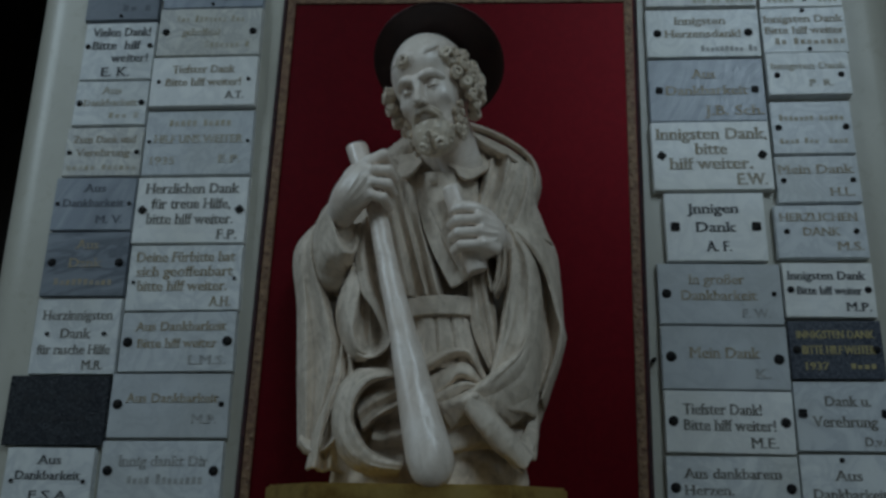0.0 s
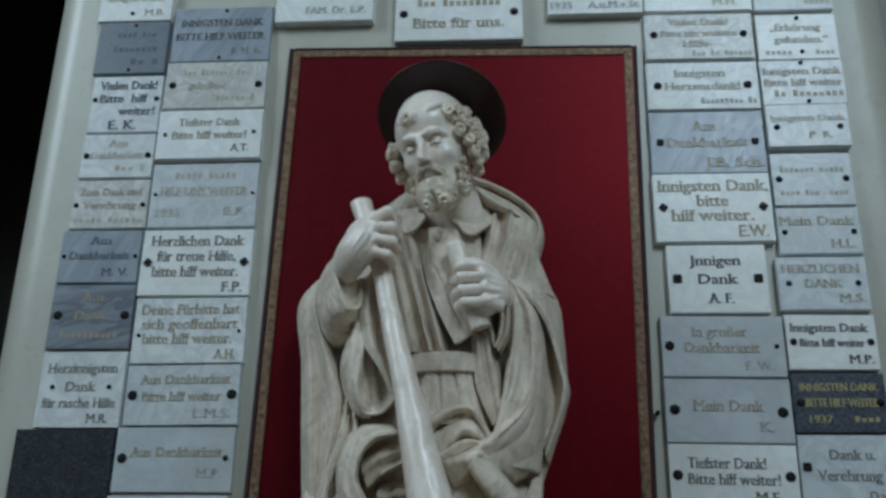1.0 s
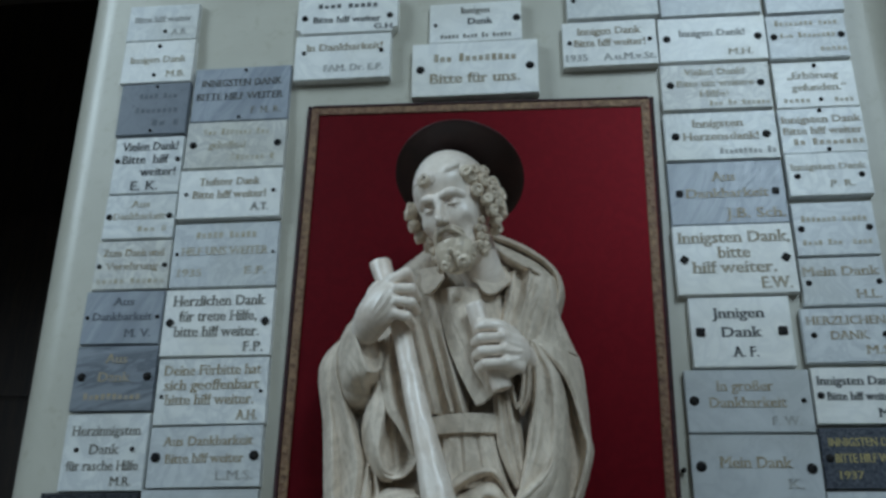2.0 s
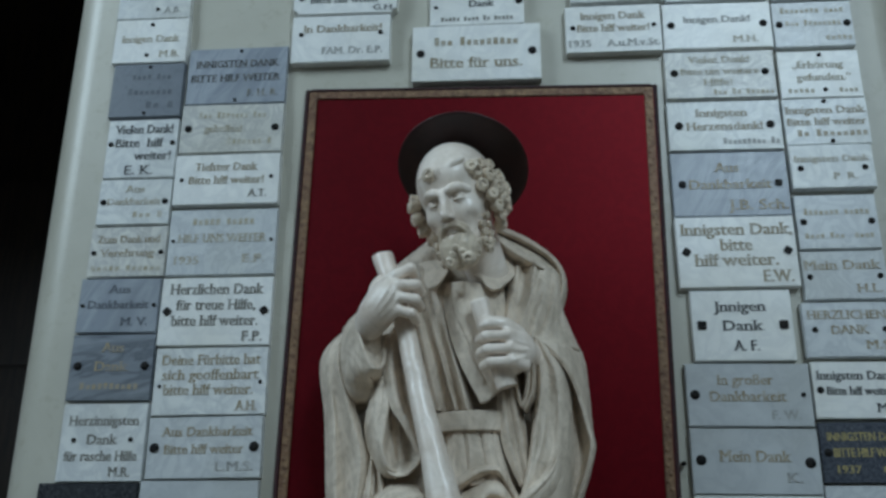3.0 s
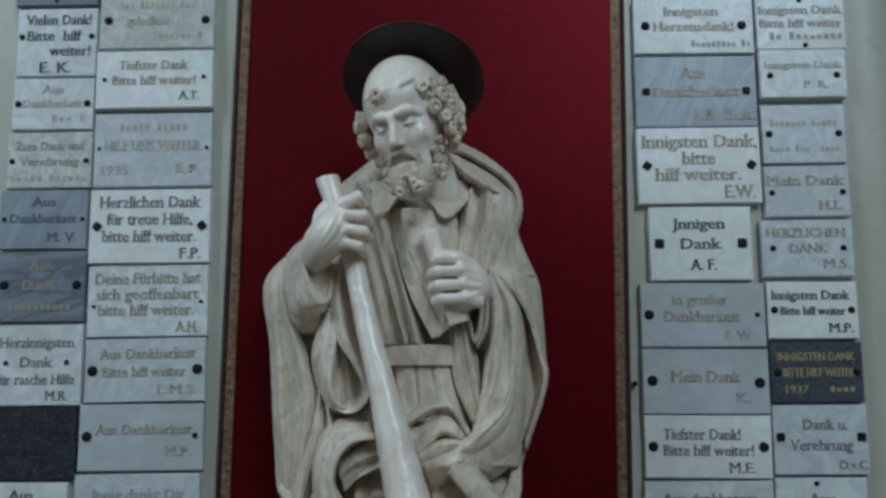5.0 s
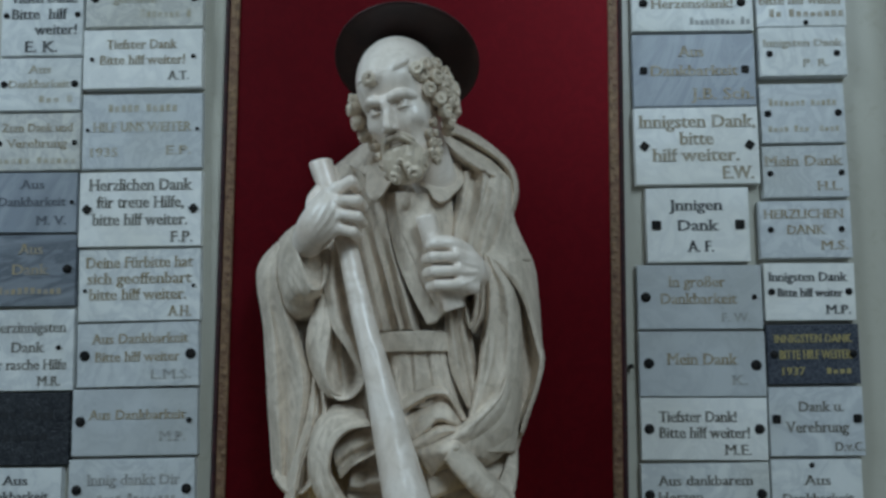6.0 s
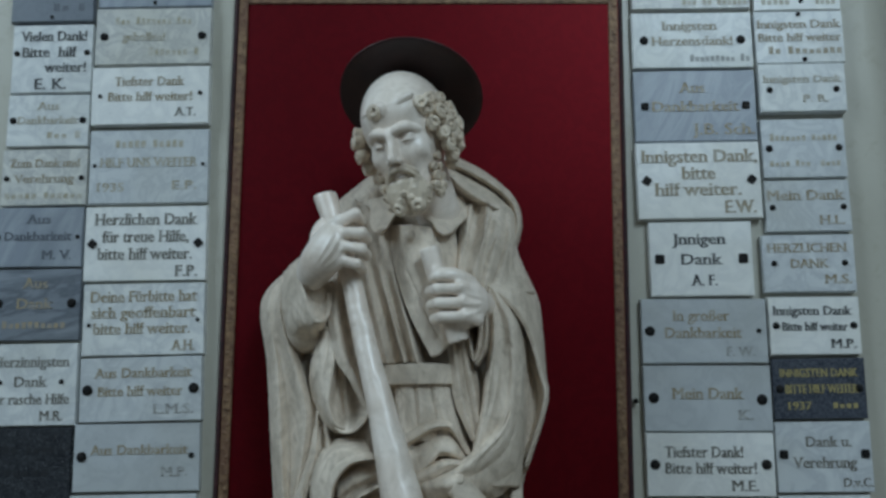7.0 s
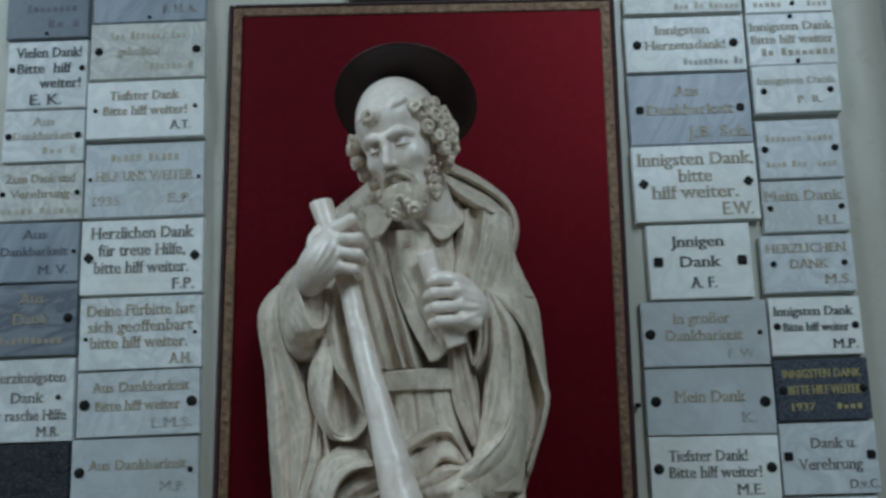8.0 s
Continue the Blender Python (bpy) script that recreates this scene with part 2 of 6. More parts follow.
# glazed paint over carved wood: broad toning, brown rubbed patina and fine craze
def glaze(name, low, high, brown, amount, gloss, relief=0.15):
    m, t, b = material(name, 0.4, 0.0, 0.15)
    c = t.nodes.new("ShaderNodeTexCoord").outputs["Object"]
    n1 = noise_node(t, 9, 5, 0.6, c, 0.6)
    mp = t.nodes.new("ShaderNodeMapping")
    mp.inputs["Scale"].default_value = (1.5, 1.4, 0.9)
    t.links.new(c, mp.inputs["Vector"])
    n2 = noise_node(t, 20, 6, 0.70, mp.outputs["Vector"], 1.4)
    n3 = noise_node(t, 150, 4, 0.7, c)
    tone = ramp(t, n1.outputs["Fac"], [(0.3, low), (0.7, high)])
    rubbed = ramp(t, n2.outputs["Fac"], [(0.45, (0, 0, 0)), (0.68, (amount,) * 3)])
    col = mix(t, rubbed.outputs["Color"], tone.outputs["Color"], brown)
    spk = ramp(t, n3.outputs["Fac"], [(0.60, (0, 0, 0)), (0.74, (0.35,) * 3)])
    t.links.new(mix(t, spk.outputs["Color"], col, tuple(v * 0.7 for v in brown)), b.inputs["Base Color"])
    t.links.new(ramp(t, n2.outputs["Fac"], [(0.3, (gloss,) * 3), (0.7, (gloss + 0.17,) * 3)]).outputs["Color"], b.inputs["Roughness"])
    both = t.nodes.new("ShaderNodeMath")
    both.operation = "MULTIPLY_ADD"
    t.links.new(n3.outputs["Fac"], both.inputs[0])
    both.inputs[1].default_value = 0.2
    t.links.new(n2.outputs["Fac"], both.inputs[2])
    bump(t, b, both.outputs[0], relief, 0.004)
    return m


IVORY = glaze("glazed_ivory_paint", (0.80, 0.67, 0.565), (0.93, 0.83, 0.735), (0.40, 0.30, 0.20), 0.34, 0.27)
HAIR = glaze("brown_rubbed_ivory_paint", (0.60, 0.48, 0.36), (0.84, 0.72, 0.57), (0.17, 0.11, 0.07), 0.7, 0.25, 0.3)
ROBE = glaze("glazed_stone_coloured_paint", (0.595, 0.50, 0.40), (0.825, 0.705, 0.58), (0.25, 0.185, 0.125), 0.50, 0.54, 0.55)
varnish = IVORY.node_tree.nodes["Principled BSDF"]
varnish.inputs["Coat Weight"].default_value = 0.6
varnish.inputs["Coat Roughness"].default_value = 0.36
ROBE.node_tree.nodes["Principled BSDF"].inputs["Coat Weight"].default_value = 0.0


# ---- building helpers ----
def mesh_of(bm, name, mat, smooth=False):
    me = bpy.data.meshes.new(name)
    bmesh.ops.recalc_face_normals(bm, faces=bm.faces[:])
    bm.to_mesh(me)
    bm.free()
    me.materials.append(mat)
    if smooth:
        me.shade_smooth()
    return me


def part(name, bm, mat, parent=None, label="", smooth=False):
    ob = new(name, mesh_of(bm, name, mat, smooth))
    ob.parent = parent
    return tagged(ob, label)


def box(x0, x1, y0, y1, z0, z1, bevel=0.0, segments=2, bm=None):
    bm = bm or bmesh.new()
    made = bmesh.ops.create_cube(bm, size=1.0, matrix=Matrix.Translation(((x0 + x1) / 2, (y0 + y1) / 2, (z0 + z1) / 2)) @ Matrix.Diagonal((x1 - x0, y1 - y0, z1 - z0, 1)))
    if bevel:
        edges = list({e for v in made["verts"] for e in v.link_edges})
        bmesh.ops.bevel(bm, geom=edges, offset=bevel, segments=segments, affect="EDGES")
    return bm


def prism(outline, z0, z1, bevel=0.0):
    """An upright prism over an outline of (x, y)."""
    bm = bmesh.new()
    low = [bm.verts.new((x, y, z0)) for x, y in outline]
    face = bm.faces.new(low)
    top = bmesh.ops.extrude_face_region(bm, geom=[face])
    bmesh.ops.translate(bm, verts=[g for g in top["geom"] if isinstance(g, bmesh.types.BMVert)], vec=(0, 0, z1 - z0))
    if bevel:
        bmesh.ops.bevel(bm, geom=[e for e in bm.edges if abs(e.verts[0].co.z - e.verts[1].co.z) < 1e-6], offset=bevel, segments=2, affect="EDGES")
    return bm


# ---- the pilaster and the closed chapel round it ----
FACE = 0.016          # front of the bare pilaster
LEFT, RIGHT, ROUND = -1.002, 0.858, 0.085


def pilaster():
    pts = [(LEFT, 0.62), (RIGHT, 0.62)]
    for k in range(13):
        a = radians(90 * k / 12)
        pts.append((RIGHT - ROUND + ROUND * math.cos(a), FACE + ROUND - ROUND * math.sin(a)))
    for k in range(13):
        a = radians(90 + 90 * k / 12)
        pts.append((LEFT + ROUND + ROUND * math.cos(a), FACE + ROUND - ROUND * math.sin(a)))
    bm = prism(pts, 0.0, 7.6)
    ob = part("wall_pilaster", bm, WALL)
    for f in ob.data.polygons:
        f.use_smooth = len(f.vertices) == 4
    ob.data.set_sharp_from_angle(angle=radians(20))
    return tagged(ob, "polished cream stone pilaster with rounded edges", "wall", kind="structure")


pilaster()
X0, X1, Y0, Y1, TOP = -3.6, 3.4, -4.5, 0.62, 7.6
tagged(part("floor", box(X0 - 0.3, X1 + 0.3, Y0 - 0.3, 3.2, -0.2, 0.0), FLOORSTONE), "worn brownish stone church floor", "floor", kind="structure")
tagged(part("ceiling", box(X0 - 0.3, X1 + 0.3, Y0 - 0.3, 3.2, TOP, TOP + 0.2), PLASTER), "plain limewashed ceiling", "ceiling", kind="structure")
def west_wall():
    """The side wall, with one tall window opening."""
    bm = box(X0 - 0.3, X0, Y0, -3.2, 0, TOP)
    box(X0 - 0.3, X0, -1.4, 3.2, 0, TOP, bm=bm)
    box(X0 - 0.3, X0, -3.2, -1.4, 0, 3.2, bm=bm)
    box(X0 - 0.3, X0, -3.2, -1.4, 5.8, TOP, bm=bm)
    return tagged(part("wall_west", bm, PLASTER), "limewashed wall with a tall window opening", "wall", kind="structure")


west_wall()
tagged(part("wall_east", box(X1, X1 + 0.3, Y0, 3.2, 0, TOP), PLASTER), "plain limewashed wall", "wall", kind="structure")


def south_wall():
    """The wall behind the camera, with a tall window opening."""
    bm = bmesh.new()
    xs = [X0, -2.6, -1.2, 1.2, 2.6, X1]
    for k in range(5):
        if k == 3:
            box(xs[k], xs[k + 1], Y0 - 0.4, Y0, 0, 4.0, bm=bm)
            box(xs[k], xs[k + 1], Y0 - 0.4, Y0, 6.4, TOP, bm=bm)
        else:
            box(xs[k], xs[k + 1], Y0 - 0.4, Y0, 0, TOP, bm=bm)
    return tagged(part("wall_south", bm, PLASTER), "limewashed wall with one tall window opening", "wall", kind="structure")


south_wall()


def right_wall():
    """Pale ashlar beside the pilaster, a little behind its face."""
    wall = tagged(part("wall_ashlar", box(RIGHT + 0.002, X1, 0.16, Y1, 0, TOP), PLASTER), "pale ashlar wall beside the pilaster", "wall", kind="structure")
    course = mesh_of(box(-0.398, 0.398, -0.008, 0.004, -0.27, 0.27, 0.004), "stone_block", PLASTER)
    for row in range(3, 8):
        for k in range(3):
            ob = new("stone_block", course)
            ob.location = (RIGHT + 0.41 + 0.804 * k + (0.0 if row % 2 else 0.012), 0.156, 0.29 + 0.546 * row - 0.35)
            ob.parent = wall


right_wall()
# back of the passage, coloured near-black to deepen its shade
tagged(part("wall_passage", box(X0, LEFT - 0.002, 2.9, 3.2, 0, TOP), UNLIT_WOOD), "wooden back of an unlit passage, its darkness put into the colour", "wall", kind="structure")
# added above the view, to block window light from the passage
tagged(part("wall_lintel_blocker", box(X0, LEFT - 0.002, 0.5, 0.62, 3.4, TOP), UNLIT_WOOD), "unseen dark boarding added to keep window light out of the passage", "wall", kind="structure")


def dark_door():
    """Panelled leaf added in the unlit passage, its near-black colour standing for the darkness there."""
    door = tagged(new("passage_door"), "added panelled wooden door, coloured near-black for the unlit passage", "door")
    part("door_leaf", box(-3.5, -1.02, 2.70, 2.76, 0.0, 3.6, 0.004), UNLIT_WOOD, door)
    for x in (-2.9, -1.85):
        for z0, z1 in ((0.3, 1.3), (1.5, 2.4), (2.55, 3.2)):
            part("door_panel", box(x, x + 0.75, 2.675, 2.705, z0, z1, 0.012), UNLIT_WOOD, door)
    return door


dark_door()


# ---- the red panel behind the figure ----
def red_panel():
    x0, x1, z0, z1 = -0.443, 0.302, 1.42, 2.586
    thing = tagged(new("backing_panel"), "deep red cloth covered panel edged with tarnished gilt braid", "wall panel")
    part("panel_cloth", box(x0 + 0.009, x1 - 0.009, 0.0, FACE - 0.0005, z0 + 0.009, z1 - 0.009, 0.003), RED, thing)
    for a0, a1, b0, b1 in ((x0, x0 + 0.0088, z0, z1), (x1 - 0.0088, x1, z0, z1), (x0 + 0.009, x1 - 0.009, z1 - 0.0088, z1), (x0 + 0.009, x1 - 0.009, z0, z0 + 0.0088)):
        part("panel_edging", box(a0, a1, 0.0015, FACE - 0.0005, b0, b1, 0.003), EDGING, thing, "worn dark maroon edging")
    inset, wide = 0.011, 0.017
    for a0, a1, b0, b1, along in (
        (x0 + inset, x0 + inset + wide, z0 + inset, z1 - inset, "z"), (x1 - inset - wide, x1 - inset, z0 + inset, z1 - inset, "z"),
        (x0 + inset + wide, x1 - inset - wide, z1 - inset - wide, z1 - inset, "x"), (x0 + inset + wide, x1 - inset - wide, z0 + inset, z0 + inset + wide, "x"),
    ):
        bm = box(a0, a1, -0.0035, 0.001, b0, b1, 0.0015)
        # small raised scrolls along the braid
        length = (b1 - b0) if along == "z" else (a1 - a0)
        count = int(length / 0.014)
        for k in range(count):
            s = (k + 0.5) / count
            x = (a0 + a1) / 2 + (0.003 if k % 2 else -0.003) if along == "z" else a0 + s * length
            z = (b0 + b1) / 2 + (0.003 if k % 2 else -0.003) if along == "x" else b0 + s * length
            bmesh.ops.create_icosphere(bm, subdivisions=1, radius=1.0, matrix=Matrix.Translation((x, -0.0035, z)) @ Matrix.Diagonal((0.0048, 0.0014, 0.0048, 1)))
        part("gilt_braid", bm, BRAID, thing, "tarnished gilt braid")
    thing.matrix_world = Matrix.Translation((-0.07, 0, 2.0)) @ pose(0, 0, 0, 0, 1.1, 0) @ Matrix.Translation((0.07, 0, -2.0))
    return thing


red_panel()


# ---- marble plaques ----
def text_mesh(words, wide, high):
    """A flat mesh of one line of lettering, centred, facing -y; # stands for a bar of one letter's width."""
    if "#" in words:
        bm = bmesh.new()
        x = 0.0
        for word in words.split(" "):
            n = len(word)
            for k in range(n):
                tall = 0.62 + 0.22 * (k == 0) + 0.10 * math.sin(7.3 * k + n)
                bmesh.ops.create_grid(bm, x_segments=1, y_segments=1, size=0.5, matrix=Matrix.Translation((x + k + 0.5, tall / 2 - 0.42, 0)) @ Matrix.Diagonal((0.68, tall, 1, 1)))
            x += n + 0.9
        total = x - 0.9
        for v in bm.verts:
            v.co = ((v.co.x - total / 2) * wide / total, 0, v.co.y * high)
        me = bpy.data.meshes.new("inscription")
        bm.to_mesh(me)
        bm.free()
        return me
    curve = bpy.data.curves.new("inscription", "FONT")
    curve.body, curve.size, curve.resolution_u, curve.offset = words, 1.0, 2, 0.0
    ob = bpy.data.objects.new("inscription", curve)
    me = bpy.data.meshes.new_from_object(ob)
    bpy.data.objects.remove(ob)
    co = np.empty(len(me.vertices) * 3)
    me.vertices.foreach_get("co", co)
    co = co.reshape(-1, 3)
    lo, hi = co.min(0), co.max(0)
    # slab feet and heads on the stems
    bm = bmesh.new()
    bm.from_mesh(me)
    feet = []
    for e in bm.edges:
        p, q = e.verts[0].co, e.verts[1].co
        long = abs(p.x - q.x)
        if e.is_boundary and abs(p.y - q.y) < 0.004 and 0.045 < long < 0.17 and (abs(p.y) < 0.02 or p.y > 0.38):
            feet.append((min(p.x, q.x), max(p.x, q.x), p.y))
    for x0, x1, y in feet:
        y0, y1 = (y, y + 0.045) if y < 0.2 else (y - 0.045, y)
        bm.faces.new([bm.verts.new((x, h, 0.0)) for x, h in ((x0 - 0.06, y0), (x1 + 0.06, y0), (x1 + 0.06, y1), (x0 - 0.06, y1))])
    bm.to_mesh(me)
    bm.free()
    co = np.empty(len(me.vertices) * 3)
    me.vertices.foreach_get("co", co)
    co = co.reshape(-1, 3)
    flat = np.zeros_like(co)
    flat[:, 0] = (co[:, 0] - (lo[0] + hi[0]) / 2) * wide / (hi[0] - lo[0])
    flat[:, 2] = (co[:, 1] - 0.36) * high / 0.72
    me.vertices.foreach_set("co", flat.ravel())
    # broad stems: the same outline set three times, a hair apart
    bm = bmesh.new()
    for k in (-1, 0, 1):
        me.transform(Matrix.Translation((0.042 * high * (k if k == -1 else 1), -0.0001, 0)))
        bm.from_mesh(me)
    bm.to_mesh(me)
    bm.free()
    me.update()
    return me


def cap_mesh(kind, r):
    bm = bmesh.new()
    if kind == "s":
        box(-r, r, -0.0035, 0.0005, -r, r, 0.0016, 2, bm)
    else:
        rings = [(1.0, 0.0005), (1.0, -0.0012), (0.86, -0.0030), (0.5, -0.0044)]
        loops = [[bm.verts.new((r * f * math.cos(2 * math.pi * k / 18), y, r * f * math.sin(2 * math.pi * k / 18))) for k in range(18)] for f, y in rings]
        for a, b in zip(loops, loops[1:]):
            for k in range(18):
                bm.faces.new((a[k], a[(k + 1) % 18], b[(k + 1) % 18], b[k]))
        bm.faces.new(loops[-1])
        bm.faces.new(loops[0][::-1])
    me = mesh_of(bm, "screw_cap", SCREW, kind != "s")
    return me


CAPS = {}


def plaque(x, z, w, h, stone, fixings, lines, proud=0.0, turn=0.0, label="", corner=0.0):
    """A stone slab screwed to the pilaster. fixings: (kind, radius in mm, u, v); lines: (words, u, v, width, height, ink), all in shares of the slab."""
    rnd = random.Random(round(x * 1000) * 7 + round(z * 1000))
    front = -proud + rnd.uniform(-0.0012, 0.0012)
    bm = box(-w / 2 + 0.0012, w / 2 - 0.0012, 0.0, FACE - front, -h / 2 + 0.0012, h / 2 - 0.0012)
    if corner:
        upright = [e for e in bm.edges if abs(e.verts[0].co.y - e.verts[1].co.y) > 0.005]
        bmesh.ops.bevel(bm, geom=upright, offset=corner, segments=5, profile=0.15, affect="EDGES")
    rim = [e for e in bm.edges if all(v.co.y < 0.001 for v in e.verts)]
    bmesh.ops.bevel(bm, geom=rim, offset=0.0014, segments=2, affect="EDGES")
    for v in bm.verts:
        v.co.x += rnd.uniform(-0.0004, 0.0004)
        v.co.z += rnd.uniform(-0.0004, 0.0004)
    slab = new("votive_plaque", mesh_of(bm, "votive_plaque", STONE[stone]))
    slab.matrix_world = pose(x, front, z, 0, turn + rnd.uniform(-0.25, 0.25), 0)
    tagged(slab, label, "plaque", "votive plaques on the pilaster")
    for kind, r, u, v in fixings:
        key = (kind[0], r)
        if key not in CAPS:
            CAPS[key] = cap_mesh(kind[0], r / 1000)
        ob = new("screw_cap", CAPS[key])
        ob.parent = slab
        ob.matrix_local = pose(u * w, 0, v * h, 0, 45 + rnd.uniform(-8, 8) if kind == "sd" else rnd.uniform(-3, 3), 0)
    for words, u, v, wide, high, paint in lines:
        me = text_mesh(words, wide * w, high * h)
        me.materials.append(INK[paint])
        ob = tagged(new("inscription", me), kind="stuff")
        ob.parent = slab
        ob.location = (u * w, -0.0007, v * h)
    return slab


def pair(kind, r, u=0.42, v=0.0, v2=None):
    return [(kind, r, -u, v), (kind, r, u, v if v2 is None else v2)]


# inner column beside the panel's first edge
C1 = -0.587
plaque(C1, 2.633, 0.222, 0.139, "blue", [("r", 3.5, 0.03, 0.43), ("r", 3.5, 0.0, -0.43)],
       [("INNIGSTEN DANK", 0, 0.21, 0.82, 0.13, "black"), ("BITTE HILF WEITER", -0.01, -0.04, 0.88, 0.13, "black"), ("F. H. R.", 0.27, -0.31, 0.3, 0.12, "dark")], -0.003,
       label="blue-grey marble plaque lettered in black capitals")
plaque(C1, 2.5035, 0.224, 0.115, "cream", pair("r", 8, 0.42), [("Hl. ####### ###", 0, 0.27, 0.66, 0.15, "faint"), ("geholfen!", -0.08, 0.0, 0.36, 0.15, "faint"), ("####### #", 0.18, -0.27, 0.44, 0.15, "faint")],
       label="cream veined marble plaque with faded gilt writing")
plaque(C1, 2.384, 0.226, 0.115, "bright", pair("r", 4, 0.42, 0, 0.03), [("Tiefster Dank", -0.01, 0.25, 0.58, 0.16, "gold"), ("Bitte hilf weiter!", 0.0, -0.01, 0.70, 0.16, "gold"), ("A.T.", 0.3, -0.28, 0.17, 0.15, "dark")], 0.004,
       label="bright white marble plaque, standing proud, with gilt writing")
plaque(C1, 2.248, 0.227, 0.144, "pale", pair("r", 3.5, 0.45, 0.02), [("##### #####", 0, 0.31, 0.58, 0.13, "faint"), ("HILF UNS WEITER", 0, 0.06, 0.80, 0.13, "faint"), ("1935", -0.31, -0.27, 0.22, 0.12, "faint"), ("E.P.", 0.3, -0.25, 0.2, 0.12, "faint")], -0.002,
       label="pale grey marble plaque with nearly vanished gilt capitals")
plaque(C1, 2.101, 0.229, 0.141, "bright", pair("sd", 7.5, 0.43), [("Herzlichen Dank", 0, 0.33, 0.82, 0.16, "dark"), ("für treue Hilfe,", 0.0, 0.10, 0.70, 0.16, "dark"), ("bitte hilf weiter.", 0, -0.13, 0.76, 0.16, "dark"), ("F.P.", 0.34, -0.36, 0.17, 0.15, "dark")],
       label="white marble plaque with brown-gold writing and square caps")
plaque(C1 + 0.002, 1.961, 0.226, 0.133, "white", pair("r", 3.5, 0.44, -0.07, -0.02), [("Deine Fürbitte hat", 0, 0.32, 0.86, 0.16, "gold"), ("sich geoffenbart", 0.0, 0.10, 0.84, 0.16, "gold"), ("bitte hilf weiter.", -0.01, -0.12, 0.78, 0.16, "gold"), ("A.H.", 0.33, -0.36, 0.18, 0.15, "gold")], turn=-0.4,
       label="white marble plaque with three lines of worn gilt writing")
plaque(C1 + 0.002, 1.8345, 0.224, 0.117, "pale", pair("r", 9.5, 0.43), [("Aus Dankbarkeit", 0.02, 0.26, 0.78, 0.16, "gold"), ("Bitte hilf weiter", 0.0, -0.02, 0.68, 0.16, "gold"), ("L.M.S.", 0.27, -0.3, 0.32, 0.15, "grey")], turn=-0.6,
       label="pale grey marble plaque with large round dark caps")
plaque(C1 - 0.001, 1.714, 0.229, 0.121, "grey", [("r", 9, -0.43, 0.02), ("r", 5, 0.43, 0.02)], [("Aus Dankbarkeit", 0.02, 0.12, 0.76, 0.15, "gold"), ("M.P.", 0.3, -0.2, 0.2, 0.14, "grey")], turn=-0.4,
       label="grey clouded marble plaque with one large and one small cap")
plaque(C1 - 0.004, 1.590, 0.229, 0.121, "pale", pair("r", 9, 0.43, 0.05), [("Innig dankt Dir", 0.02, 0.2, 0.72, 0.16, "grey"), ("#### ########", 0.04, -0.08, 0.62, 0.15, "grey")], turn=-0.4,
       label="pale grey marble plaque with grey writing")

# outer column
C0 = -0.784
plaque(-0.790, 2.832, 0.170, 0.100, "white", [("r", 4.5, 0.05, -0.25)], [("Bitte hilf weiter", 0, 0.1, 0.8, 0.16, "grey"), ("A.B.", 0.25, -0.27, 0.22, 0.16, "grey")], label="white marble plaque with grey writing")
plaque(-0.788, 2.7245, 0.170, 0.113, "bright", [("r", 4.5, 0.0, 0.36), ("r", 4.5, -0.03, -0.32)], [("Innigen Dank", 0, 0.05, 0.76, 0.16, "faint"), ("M.B.", 0.27, -0.3, 0.26, 0.15, "faint")], 0.002, label="white marble plaque screwed above and below its writing")
plaque(C0, 2.601, 0.162, 0.132, "slate", [("r", 3.5, 0.02, 0.43), ("r", 3.5, 0.0, -0.42)], [("#### ###", 0.05, 0.25, 0.55, 0.12, "slate"), ("########", 0.05, -0.03, 0.62, 0.12, "slate"), ("## #", 0.2, -0.28, 0.4, 0.12, "slate")], 0.002, label="dark slate-grey marble plaque, its writing lost")
plaque(C0 + 0.003, 2.4625, 0.157, 0.138, "white", pair("r", 5.5, 0.43, 0.08), [("Vielen Dank!", 0.02, 0.33, 0.80, 0.15, "black"), ("Bitte  hilf", -0.03, 0.1, 0.66, 0.15, "black"), ("weiter!", 0.17, -0.12, 0.5, 0.15, "black"), ("E. K.", 0, -0.36, 0.38, 0.16, "black")], label="white marble plaque with bold black writing")
plaque(C0 + 0.002, 2.340, 0.158, 0.103, "white", pair("r", 6.5, 0.42, 0), [("Aus", 0.0, 0.28, 0.26, 0.15, "faint"), ("Dankbarkeit", 0.0, 0.01, 0.72, 0.15, "faint"), ("### #", 0.2, -0.28, 0.42, 0.14, "faint")], label="white marble plaque with faded gilt writing")
plaque(C0 + 0.001, 2.230, 0.164, 0.110, "cream", pair("r", 5, 0.43, -0.02), [("Zum Dank und", 0, 0.25, 0.80, 0.15, "gold"), ("Verehrung", 0.0, -0.02, 0.68, 0.15, "gold"), ("##### #.#.#.", 0.0, -0.32, 0.9, 0.13, "faint")], label="cream marble plaque with small dark screws")
plaque(-0.788, 2.116, 0.168, 0.114, "blue", pair("r", 4, 0.44, 0), [("Aus", 0, 0.3, 0.26, 0.15, "slate"), ("Dankbarkeit", 0, 0.02, 0.74, 0.15, "slate"), ("M. V.", 0.22, -0.29, 0.32, 0.15, "slate")], label="blue-grey marble plaque with dark faded writing")
plaque(-0.787, 1.990, 0.170, 0.134, "vein", pair("r", 8.5, 0.40, 0.02), [("Aus", 0, 0.3, 0.26, 0.15, "ochre"), ("Dank", 0, 0.02, 0.38, 0.15, "ochre"), ("#.#.######", 0, -0.27, 0.7, 0.13, "ochre")], label="dark veined marble plaque with ochre writing")
